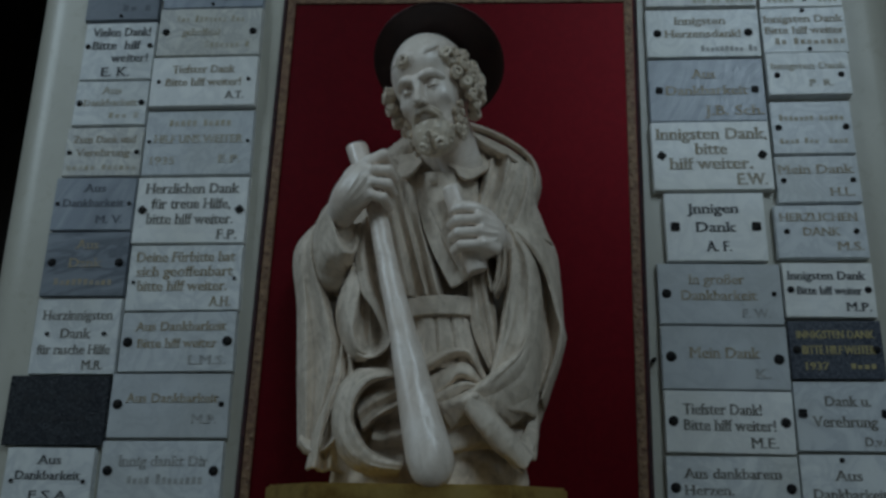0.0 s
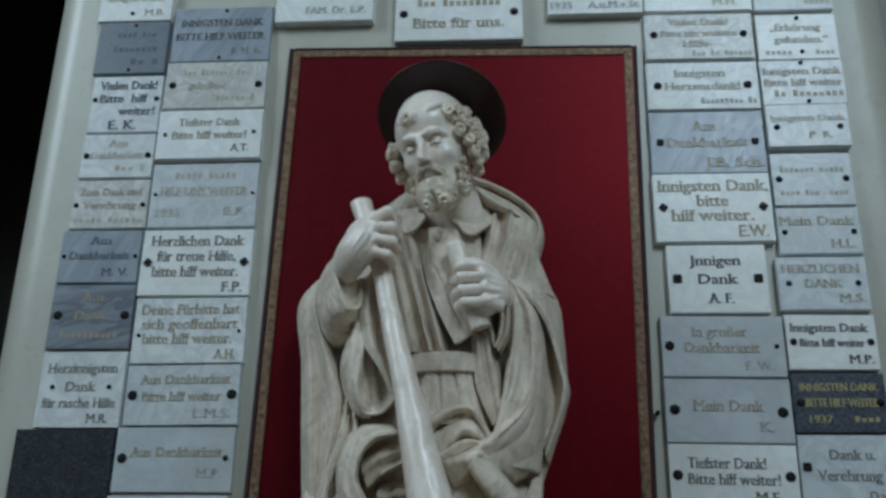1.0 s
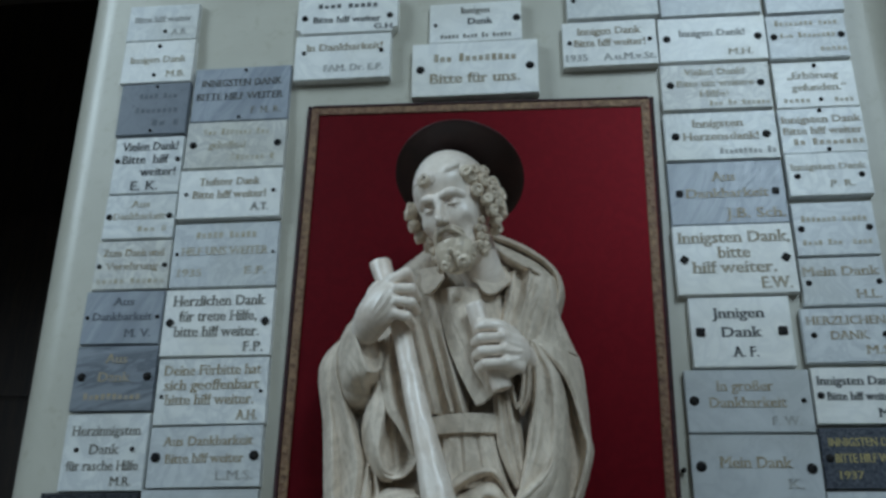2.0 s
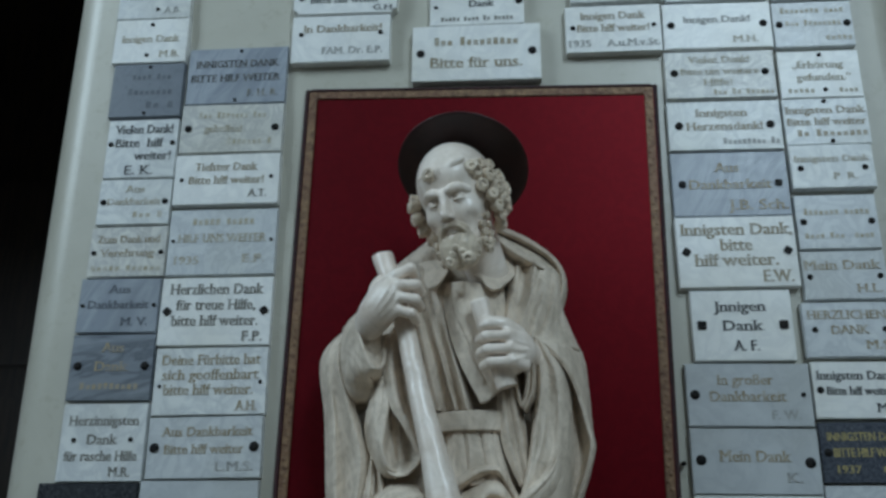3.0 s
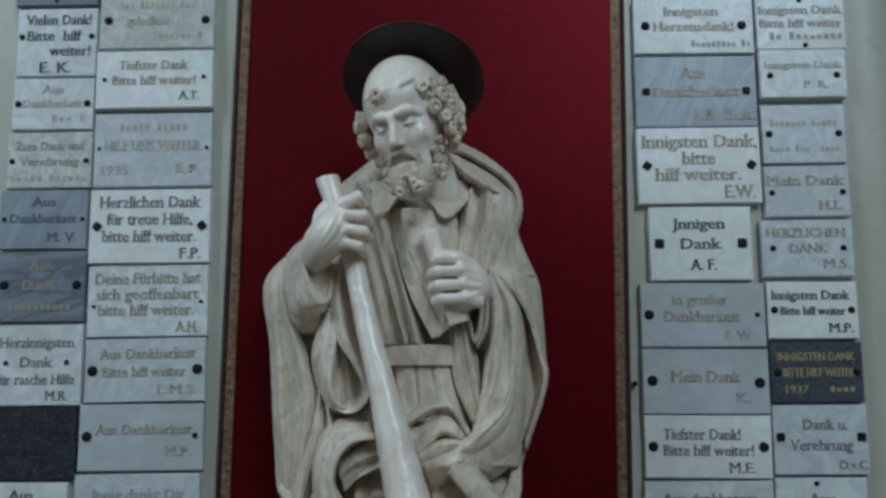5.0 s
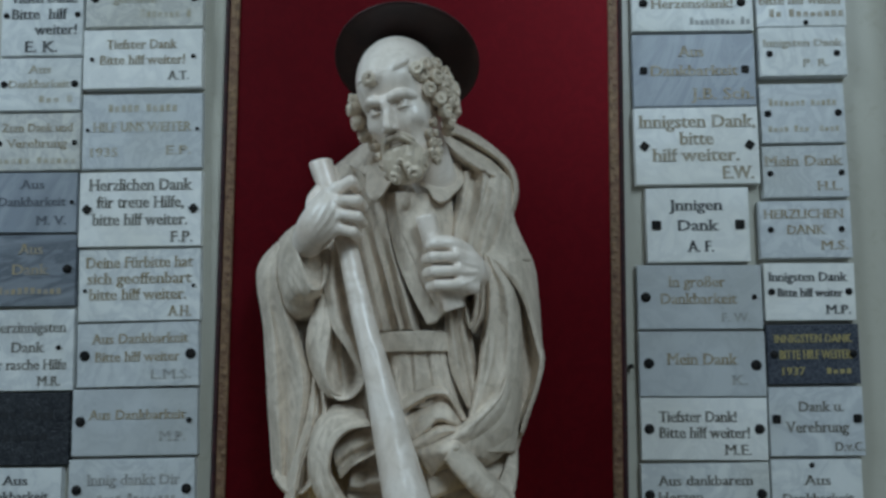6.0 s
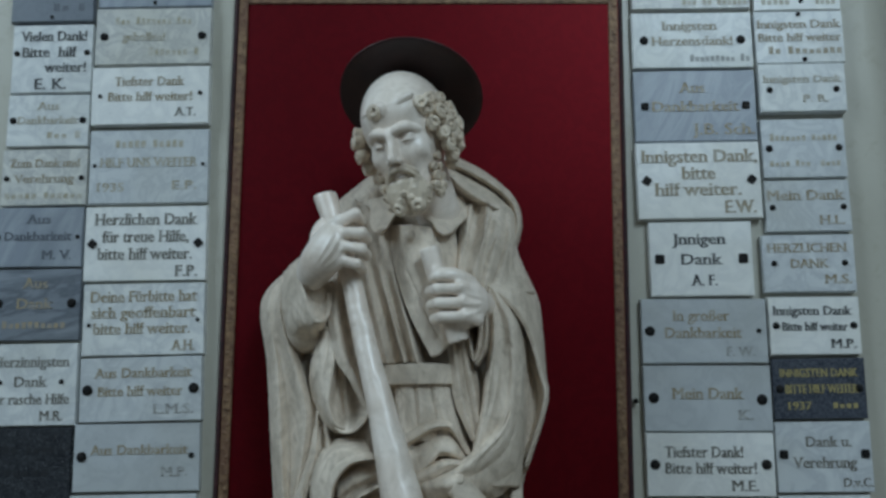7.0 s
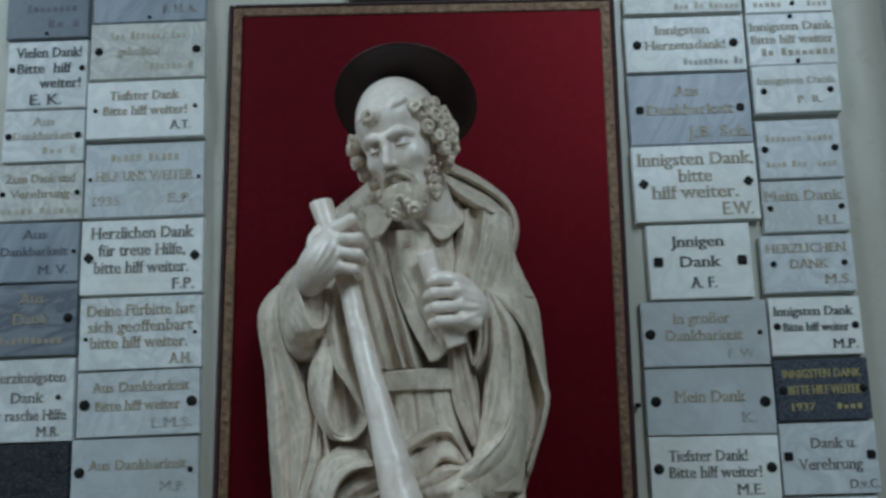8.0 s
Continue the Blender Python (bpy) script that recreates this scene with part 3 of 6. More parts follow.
plaque(-0.786, 1.845, 0.170, 0.149, "white", pair("r", 4.5, 0.33, 0.03), [("Herzinnigsten", 0, 0.28, 0.80, 0.13, "dark"), ("Dank", 0, 0.04, 0.34, 0.13, "dark"), ("für rasche Hilfe", 0.0, -0.17, 0.84, 0.13, "dark"), ("M.R.", 0.24, -0.37, 0.24, 0.12, "dark")], label="white marble plaque with brown writing")
plaque(-0.802, 1.704, 0.196, 0.132, "black", [], [("##### ####", 0, 0.2, 0.7, 0.12, "pitch"), ("#######", 0, -0.1, 0.6, 0.12, "pitch")], 0.002, label="black speckled granite plaque")
plaque(-0.800, 1.581, 0.169, 0.110, "white", pair("r", 4, 0.4, -0.05), [("Aus", 0, 0.3, 0.26, 0.15, "black"), ("Dankbarkeit", 0, 0.05, 0.72, 0.15, "black"), ("F.S.A.", 0.05, -0.27, 0.46, 0.15, "black")], label="white marble plaque with black writing")

# inner column on the other side
C2 = 0.440
plaque(0.447, 2.7105, 0.228, 0.112, "bright", pair("r", 8, 0.42, 0.02), [("Innigen Dank!", 0, 0.14, 0.60, 0.15, "grey"), ("M.H.", 0.25, -0.3, 0.22, 0.14, "faint")], turn=0.4, label="bright white marble plaque with round caps")
plaque(C2 + 0.002, 2.593, 0.226, 0.111, "cream", pair("r", 8, 0.41, 0.04), [("Vielen Dank!", 0, 0.32, 0.55, 0.15, "faint"), ("Bitte um weitere", 0.0, 0.07, 0.70, 0.14, "faint"), ("Hilfe!", -0.02, -0.16, 0.25, 0.14, "faint"), ("##. #. ######", 0.2, -0.37, 0.55, 0.13, "faint")], turn=0.4, label="cream veined marble plaque with faded writing")
plaque(C2 + 0.001, 2.476, 0.228, 0.112, "white", pair("r", 8.5, 0.40, 0.0), [("Innigsten", -0.02, 0.26, 0.44, 0.16, "gold"), ("Herzensdank!", 0, -0.01, 0.66, 0.16, "gold"), ("#.#.#.### #.", 0.22, -0.32, 0.5, 0.14, "grey")], turn=0.4, label="white marble plaque with gilt writing and round caps")
plaque(C2, 2.347, 0.229, 0.139, "blue", pair("s", 7, 0.41, 0), [("Aus", -0.02, 0.26, 0.2, 0.15, "gold"), ("Dankbarkeit", 0, 0.0, 0.70, 0.15, "gold"), ("J.B. Sch.", 0.22, -0.32, 0.5, 0.16, "gold")], -0.001, label="blue-grey streaked marble plaque with square caps")
plaque(C2 - 0.002, 2.203, 0.229, 0.146, "bright", pair("sd", 7.5, 0.42, 0.0), [("Innigsten Dank,", 0.01, 0.32, 0.92, 0.17, "gold"), ("bitte", 0, 0.10, 0.26, 0.17, "gold"), ("hilf weiter.", -0.01, -0.11, 0.68, 0.17, "gold"), ("E.W.", 0.32, -0.34, 0.24, 0.17, "gold")], 0.004, label="white marble plaque with large gilt writing, standing proud")
plaque(0.4345, 2.057, 0.189, 0.138, "bright", pair("s", 8.5, 0.40, 0.0), [("Jnnigen", -0.02, 0.27, 0.50, 0.15, "black"), ("Dank", 0, 0.0, 0.38, 0.15, "black"), ("A. F.", 0.02, -0.28, 0.24, 0.15, "black")], label="narrow white marble plaque with bold black writing and square caps")
plaque(0.433, 1.926, 0.227, 0.118, "grey", [("r", 9, -0.43, 0.0), ("r", 4.5, 0.43, 0.0)], [("In großer", -0.02, 0.24, 0.44, 0.17, "gold"), ("Dankbarkeit", -0.01, -0.02, 0.60, 0.17, "gold"), ("F. W.", 0.28, -0.31, 0.22, 0.14, "grey")], turn=0.3, label="grey marble plaque with pale gilt writing")
plaque(0.432, 1.806, 0.228, 0.118, "grey", pair("r", 9.5, 0.42, 0.01, -0.02), [("Mein Dank", 0.0, 0.08, 0.54, 0.18, "gold"), ("K.", 0.29, -0.24, 0.11, 0.15, "grey")], turn=0.4, label="plain grey marble plaque with two round caps")
plaque(0.431, 1.691, 0.227, 0.112, "bright", pair("r", 9, 0.43, 0.0), [("Tiefster Dank!", -0.05, 0.2, 0.60, 0.18, "dark"), ("Bitte hilf weiter!", 0, -0.05, 0.70, 0.18, "dark"), ("M.E.", 0.26, -0.32, 0.2, 0.17, "dark")], turn=0.4, label="bright white marble plaque with dark brown writing")
plaque(0.429, 1.582, 0.229, 0.100, "white", pair("r", 9, 0.43, -0.05), [("Aus dankbarem", 0, 0.2, 0.72, 0.18, "dark"), ("Herzen.", -0.18, -0.08, 0.36, 0.18, "dark")], label="white marble plaque with dark writing")

# outer column on that side
C3 = 0.636
plaque(0.645, 2.706, 0.165, 0.110, "pale", pair("r", 7.5, 0.42, 0.0), [("######## ####", 0, 0.3, 0.8, 0.13, "faint"), ("### ########", 0, 0.02, 0.7, 0.13, "faint"), ("#####", 0.3, -0.3, 0.34, 0.13, "faint")], label="pale grey marble plaque, its gilding worn away")
plaque(0.644, 2.587, 0.165, 0.111, "bright", [("r", 4.5, 0.02, 0.40), ("r", 4.5, 0.04, -0.33)], [("„Erhörung", -0.02, 0.2, 0.62, 0.15, "faint"), ("gefunden.“", 0.04, -0.06, 0.66, 0.15, "faint"), ("##.##", -0.25, -0.34, 0.34, 0.12, "faint"), ("#.#.", 0.32, -0.34, 0.24, 0.12, "faint")], label="bright white marble plaque with faded gilt writing")
plaque(0.643, 2.478, 0.168, 0.105, "white", [("r", 4.5, 0.0, 0.43), ("r", 4.5, 0.04, -0.42)], [("Innigsten Dank", 0, 0.25, 0.92, 0.16, "gold"), ("Bitte hilf weiter", 0.0, 0.0, 0.92, 0.16, "gold"), ("#. ########", 0.05, -0.25, 0.84, 0.15, "gold")], label="white marble plaque filled with worn gilt writing")
plaque(0.640, 2.377, 0.163, 0.095, "white", pair("r", 6, 0.38, -0.04), [("Innigsten Dank", 0.0, 0.18, 0.88, 0.15, "faint"), ("P. R.", 0.14, -0.22, 0.28, 0.15, "faint")], 0.004, label="white marble plaque, standing proud, with pale writing")
plaque(C3, 2.262, 0.157, 0.114, "pale", pair("r", 6.5, 0.41, 0.0), [("####### #####", 0, 0.18, 0.80, 0.13, "faint"), ("#### ###  #.#.", 0, -0.25, 0.84, 0.12, "faint")], -0.002, label="pale grey marble plaque with illegible gilding")
plaque(C3 - 0.001, 2.153, 0.158, 0.098, "pale", pair("r", 5.5, 0.41, -0.03), [("Mein Dank", -0.02, 0.21, 0.88, 0.2, "gold"), ("H.L.", 0.27, -0.27, 0.28, 0.18, "gold")], label="pale marble plaque with a large gilt line")
plaque(0.629, 2.046, 0.168, 0.107, "pale", pair("r", 5.5, 0.38, 0.0), [("HERZLICHEN", -0.02, 0.27, 0.84, 0.16, "gold"), ("DANK", 0.0, 0.0, 0.40, 0.16, "gold"), ("M.S.", 0.3, -0.27, 0.28, 0.16, "gold")], 0.002, label="pale marble plaque with gilt capitals")
plaque(0.631, 1.933, 0.165, 0.106, "bright", pair("r", 6.5, 0.42, 0.0), [("Innigsten Dank", -0.02, 0.26, 0.84, 0.16, "black"), ("Bitte hilf weiter", 0.0, -0.01, 0.70, 0.15, "black"), ("M.P.", 0.3, -0.3, 0.26, 0.16, "black")], turn=0.2, label="white marble plaque with narrow black writing")
plaque(0.631, 1.821, 0.167, 0.109, "navy", pair("r", 7, 0.42, 0.0), [("INNIGSTEN DANK", 0.0, 0.26, 0.82, 0.14, "bright"), ("BITTE HILF WEITER", 0.02, 0.0, 0.76, 0.15, "bright"), ("1937", -0.22, -0.27, 0.24, 0.13, "bright"), ("#.#.", 0.26, -0.27, 0.28, 0.12, "bright")], label="dark blue granite plaque with yellow gilt capitals")
plaque(0.631, 1.702, 0.170, 0.124, "pale", pair("s", 7.5, 0.42, 0.04), [("Dank u.", 0.05, 0.22, 0.46, 0.15, "dark"), ("Verehrung", 0.0, -0.07, 0.64, 0.16, "dark"), ("D.v.C.", 0.33, -0.35, 0.3, 0.13, "dark")], label="pale marble plaque with dark writing and square caps")
plaque(0.626, 1.585, 0.162, 0.104, "white", [("r", 4.5, -0.05, 0.4)], [("Aus", 0, 0.15, 0.28, 0.17, "dark"), ("Dankbarkeit", 0, -0.15, 0.76, 0.17, "dark")], label="white marble plaque with dark writing, screwed above")

# above the panel
plaque(-0.3595, 2.7095, 0.219, 0.117, "bright", pair("r", 5, 0.40, 0.1), [("In Dankbarkeit!", 0.02, 0.22, 0.78, 0.16, "gold"), ("FAM. Dr. E.P.", 0.12, -0.25, 0.60, 0.15, "grey")], 0.006, label="white marble plaque on the bare stone above the panel")
plaque(-0.064, 2.663, 0.278, 0.137, "bright", pair("r", 9, 0.43, 0.0), [("Hl. ########!", 0, 0.2, 0.66, 0.17, "gold"), ("Bitte für uns.", 0.0, -0.17, 0.70, 0.19, "gold")], 0.006, label="large white marble plaque touching the top of the panel")
plaque(-0.352, 2.823, 0.233, 0.106, "bright", pair("r", 7, 0.42, -0.1), [("#### #####", 0, 0.2, 0.6, 0.15, "black"), ("Bitte hilf weiter", 0, -0.15, 0.66, 0.16, "black"), ("G.H.", 0.37, -0.36, 0.2, 0.13, "black")], 0.008, 0.4, "glossy white plaque with scalloped corners and black writing", 0.012)
plaque(-0.062, 2.786, 0.208, 0.106, "bright", [("r", 4, -0.43, -0.05), ("r", 8.5, 0.44, 0.05)], [("Innigen", 0.0, 0.3, 0.3, 0.16, "dark"), ("Dank", 0.05, 0.02, 0.26, 0.16, "black"), ("##### #### ## #####", 0.0, -0.34, 0.76, 0.13, "dark")], 0.003, label="white marble plaque above the large one")
plaque(0.229, 2.710, 0.204, 0.116, "bright", pair("r", 5, 0.42, 0.03, 0.05), [("Innigen Dank", 0, 0.28, 0.66, 0.16, "gold"), ("Bitte hilf weiter!", 0.0, 0.02, 0.74, 0.16, "gold"), ("1935", -0.35, -0.3, 0.22, 0.15, "grey"), ("A.u.M.v.St.", 0.2, -0.3, 0.54, 0.15, "grey")], 0.004, label="white marble plaque dated 1935 above the panel")
plaque(0.240, 2.822, 0.200, 0.096, "white", pair("r", 5, 0.42, 0.0), [("###### ####", 0, 0.1, 0.6, 0.15, "grey")], 0.008, label="white marble plaque with grey writing, standing proud")
plaque(0.450, 2.823, 0.215, 0.106, "pale", pair("r", 6, 0.42, 0.0), [("###### ####", 0, 0.1, 0.6, 0.15, "grey")], 0.002, label="pale marble plaque with illegible writing")
plaque(0.650, 2.818, 0.165, 0.106, "pale", pair("r", 6, 0.42, 0.0), [("###### ####", 0, 0.1, 0.6, 0.15, "faint")], label="pale marble plaque with illegible gilding")

# ---- the carved figure: solid forms blended in a distance field, then skinned ----
class Clay:
    """A block of distance values in which forms are joined, cut and creased; skin() gives its surface."""

    def __init__(self, low, high, step):
        self.low, self.step = np.array(low, np.float32), step
        self.n = np.ceil((np.array(high) - self.low) / step).astype(int) + 1
        self.axis = [(self.low[k] + step * np.arange(self.n[k])).astype(np.float32) for k in range(3)]
        self.d = np.full(self.n, 0.06, np.float32)

    def window(self, low, high, pad):
        s = []
        for k in range(3):
            a = int(np.clip(math.floor((low[k] - pad - self.low[k]) / self.step), 0, self.n[k]))
            b = int(np.clip(math.ceil((high[k] + pad - self.low[k]) / self.step) + 1, 0, self.n[k]))
            if b - a < 2:
                return None, None
            s.append(slice(a, b))
        return tuple(s), np.meshgrid(*[self.axis[k][s[k]] for k in range(3)], indexing="ij", sparse=True)

    def join(self, s, d, k):
        a = self.d[s]
        h = np.clip(0.5 + 0.5 * (a - d) / k, 0, 1)
        self.d[s] = a + (d - a) * h - k * h * (1 - h)

    def carve(self, s, d, k):
        a = self.d[s]
        h = np.clip(0.5 - 0.5 * (a + d) / k, 0, 1)
        self.d[s] = a + (-d - a) * h + k * h * (1 - h)

    def put(self, s, d, k, cut):
        (self.carve if cut else self.join)(s, d, k)

    def egg(self, c, r, turn=(0, 0, 0), k=0.01, cut=False):
        big = max(r)
        s, g = self.window([v - big for v in c], [v + big for v in c], k + 2 * self.step)
        if s is None:
            return
        m = np.array(Euler([radians(a) for a in turn]).to_matrix()).T
        p = [g[i] - c[i] for i in range(3)]
        q = [m[i][0] * p[0] + m[i][1] * p[1] + m[i][2] * p[2] for i in range(3)]
        k0 = np.sqrt(sum((q[i] / r[i]) ** 2 for i in range(3)))
        k1 = np.sqrt(sum((q[i] / r[i] ** 2) ** 2 for i in range(3))) + 1e-6
        self.put(s, (k0 * (k0 - 1) / k1).astype(np.float32), k, cut)

    def rod(self, a, b, ra, rb, k=0.01, cut=False, flat=None, thin=1.0):
        """A tapering rod; flat: an axis along which its section is thinned by the share thin."""
        big = max(ra, rb)
        s, g = self.window([min(a[i], b[i]) - big for i in range(3)], [max(a[i], b[i]) + big for i in range(3)], k + 2 * self.step)
        if s is None:
            return
        v = np.array(b, float) - np.array(a, float)
        p = [g[i] - a[i] for i in range(3)]
        t = np.clip((p[0] * v[0] + p[1] * v[1] + p[2] * v[2]) / max(v @ v, 1e-9), 0, 1)
        q = [p[i] - t * v[i] for i in range(3)]
        r = ra + (rb - ra) * t
        if flat is None:
            d = np.sqrt(q[0] ** 2 + q[1] ** 2 + q[2] ** 2) - r
        else:
            n = np.array(flat, float) / np.linalg.norm(flat)
            qn = q[0] * n[0] + q[1] * n[1] + q[2] * n[2]
            qt = np.maximum(q[0] ** 2 + q[1] ** 2 + q[2] ** 2 - qn ** 2, 0)
            k0 = np.sqrt(qt / r ** 2 + (qn / (r * thin)) ** 2)
            k1 = np.sqrt(qt / r ** 4 + (qn / (r * thin) ** 2) ** 2) + 1e-6
            d = k0 * (k0 - 1) / k1
        self.put(s, d.astype(np.float32), k, cut)

    def tube(self, pts, radii, k=0.01, cut=False, flat=None, thin=1.0, steps=5):
        steps = 14 if flat else steps
        way = glide([(*p, r) for p, r in zip(pts, radii)], steps)
        for a, b in zip(way, way[1:]):
            self.rod(a[:3], b[:3], a[3], b[3], k, cut, flat, thin)

    def slab(self, outline, y0, x0, z0, slope, thick, k=0.003, soft=0.0015, bow=0.0):
        """A flat piece of cloth with crisp edges over an outline of (x, z); slope: how its front leans back along x and z; bow: how it curves back from x0."""
        xs, zs = [p[0] for p in outline], [p[1] for p in outline]
        span = abs(slope[0]) * (max(xs) - min(xs)) + abs(slope[1]) * (max(zs) - min(zs)) + abs(bow) * 0.02
        s, g = self.window([min(xs), y0 - span, min(zs)], [max(xs), y0 + span + thick, max(zs)], k + 0.004)
        if s is None:
            return
        x, z = np.broadcast_arrays(g[0][:, 0, :], g[2][:, 0, :])
        best, odd = np.full(x.shape, 1e9), np.zeros(x.shape, bool)
        for (ax, az), (bx, bz) in zip(outline, outline[1:] + outline[:1]):
            vx, vz = bx - ax, bz - az
            t = np.clip(((x - ax) * vx + (z - az) * vz) / (vx * vx + vz * vz), 0, 1)
            best = np.minimum(best, (x - ax - t * vx) ** 2 + (z - az - t * vz) ** 2)
            if vz:
                odd ^= ((az > z) != (bz > z)) & (x < vx * (z - az) / vz + ax)
        d2 = (np.where(odd, -1, 1) * np.sqrt(best) + soft)[:, None, :]
        mid = (y0 + slope[0] * (x - x0) + slope[1] * (z - z0) + bow * (x - x0) ** 2 + thick / 2)[:, None, :]
        dy = np.abs(g[1] - mid) - thick / 2 + soft
        d = np.sqrt(np.maximum(d2, 0) ** 2 + np.maximum(dy, 0) ** 2) + np.minimum(np.maximum(d2, dy), 0) - soft
        self.join(s, d.astype(np.float32), k)

    def curl(self, c, r, out=(0, -1, 0), k=0.004):
        """A snail curl: a rolled ring with a sunk eye and a bead in it."""
        o = Vector(out).normalized()
        u = o.orthogonal().normalized()
        w = o.cross(u)
        c = Vector(c)
        body = r * (0.95 if r > 0.009 else 0.74)
        if r <= 0.009:
            c = c + o * r * 0.3
        self.egg(c, (body, body, body), k=k)
        turn = 700.0 * (c.x + c.z)
        spiral = []
        for k in range(15):
            f, a = k / 14, turn + 2.6 * math.pi * k / 14
            spiral.append((c + o * r * (0.80 - 0.30 * f) + (u * math.cos(a) + w * math.sin(a)) * r * (0.30 + 0.50 * f), r * (0.15 + 0.14 * f)))
        if r > 0.009:
            self.rod(c + o * r * 0.10, c + o * r * 1.6, r * 0.56, r * 0.62, 0.0008, True)
        for (a, ra), (b, rb) in zip(spiral, spiral[1:]):
            self.rod(a, b, ra, rb, 0.001)
        if r > 0.009:
            self.egg(c + o * r * 0.42, (r * 0.30,) * 3, k=0.001)

    def crease(self, pts, wide, deep, lean=0.0, front=-1.0, back=0.0, steps=6):
        """A groove (deep above 0) or a ridge (below 0) drawn over the front, along (x, z) points; wide and deep fade at the ends. lean makes one flank steeper."""
        way = glide([(*p,) for p in pts], steps)
        lo = [min(p[0] for p in way), front, min(p[1] for p in way)]
        hi = [max(p[0] for p in way), back, max(p[1] for p in way)]
        s, g = self.window(lo, hi, 3 * wide)
        if s is None:
            return
        x, z = g[0][:, 0, :], g[2][:, 0, :]
        best, at, side = None, None, None
        total = len(way) - 1
        for i, (a, b) in enumerate(zip(way, way[1:])):
            vx, vz = b[0] - a[0], b[1] - a[1]
            t = np.clip(((x - a[0]) * vx + (z - a[1]) * vz) / max(vx * vx + vz * vz, 1e-9), 0, 1)
            dx, dz = x - a[0] - t * vx, z - a[1] - t * vz
            dist = np.sqrt(dx * dx + dz * dz)
            sg = np.sign(dx * vz - dz * vx)
            if best is None:
                best, at, side = dist, t / total, sg
            else:
                m = dist < best
                best, at, side = np.where(m, dist, best), np.where(m, (i + t) / total, at), np.where(m, sg, side)
        w = wide * np.where(side > 0, 1 + lean, 1 - lean)
        amount = deep * np.exp(-(best / w) ** 2) * np.clip(np.minimum(at, 1 - at) * 5 + 0.25, 0, 1)
        self.d[s] += amount[:, None, :].astype(np.float32)

    def pleats(self, first, last, count, wide, deep, lean=0.0, front=-1.0, back=0.0):
        for i in range(count):
            f = i / max(count - 1, 1)
            j = 0.12 * math.sin(5.1 * i + 11 * first[0][0])
            self.crease([(a[0] + (b[0] - a[0]) * (f + j / count), a[1] + (b[1] - a[1]) * f) for a, b in zip(first, last)], wide * (1 + 2 * j), deep * (1 - 2 * j), lean, front, back)

    def skin(self):
        d = self.d
        d[0], d[-1], d[:, 0], d[:, -1], d[:, :, 0], d[:, :, -1] = (np.maximum(e, 0.001) for e in (d[0], d[-1], d[:, 0], d[:, -1], d[:, :, 0], d[:, :, -1]))
        inside = d < 0
        nx, ny, nz = (self.n - 1)
        count = np.zeros((nx, ny, nz), np.int8)
        for i in (0, 1):
            for j in (0, 1):
                for k in (0, 1):
                    count += inside[i:nx + i, j:ny + j, k:nz + k]
        cells = np.argwhere((count > 0) & (count < 8))
        index = np.full((nx, ny, nz), -1, np.int32)
        index[tuple(cells.T)] = np.arange(len(cells))
        total, hits = np.zeros((len(cells), 3), np.float32), np.zeros(len(cells), np.float32)
        corners = [(i, j, k) for i in (0, 1) for j in (0, 1) for k in (0, 1)]
        for a in corners:
            for axis in range(3):
                if a[axis]:
                    continue
                b = list(a)
                b[axis] = 1
                va = d[tuple((cells + a).T)]
                vb = d[tuple((cells + b).T)]
                m = (va < 0) != (vb < 0)
                t = np.where(m, va / np.where(va == vb, 1, va - vb), 0)
                p = np.tile(np.array(a, np.float32), (len(cells), 1))
                p[:, axis] += t
                total[m] += p[m]
                hits[m] += 1
        verts = self.low + self.step * (cells + total / hits[:, None])
        faces = []
        for axis in range(3):
            o1, o2 = [(1, 2), (2, 0), (0, 1)][axis]
            cut = [slice(1, self.n[k] - 1) for k in range(3)]
            nxt = list(cut)
            cut[axis] = slice(0, self.n[axis] - 1)
            nxt[axis] = slice(1, self.n[axis])
            a, b = inside[tuple(cut)], inside[tuple(nxt)]
            where = np.argwhere(a != b)
            flip = a[tuple(where.T)]
            base = where.copy()
            base[:, o1] += 1
            base[:, o2] += 1
            quad = []
            for e1, e2 in ((-1, -1), (0, -1), (0, 0), (-1, 0)):
                c = base.copy()
                c[:, o1] += e1
                c[:, o2] += e2
                quad.append(index[tuple(c.T)])
            quad = np.stack(quad, 1)
            quad[~flip] = quad[~flip][:, ::-1]
            faces.append(quad)
        return verts, np.concatenate(faces)


def glide(pts, steps):
    """A smooth curve through points of any dimension."""
    p = [np.array(q, float) for q in pts]
    if len(p) < 3:
        return [tuple(q) for q in p]
    p = [2 * p[0] - p[1]] + p + [2 * p[-1] - p[-2]]
    out = []
    for i in range(1, len(p) - 2):
        for s in range(steps):
            t = s / steps
            out.append(tuple(0.5 * (2 * p[i] + (p[i + 1] - p[i - 1]) * t + (2 * p[i - 1] - 5 * p[i] + 4 * p[i + 1] - p[i + 2]) * t * t + (3 * p[i] - p[i - 1] - 3 * p[i + 1] + p[i + 2]) * t ** 3)))
    out.append(tuple(p[-2]))
    return out


def settle(verts):
    """The foot of the figure hangs a little longer than it was shaped."""
    verts = np.array(verts)
    verts[:, 2] -= 0.025 * np.clip((1.765 - verts[:, 2]) / 0.15, 0.0, 1.15)
    return verts


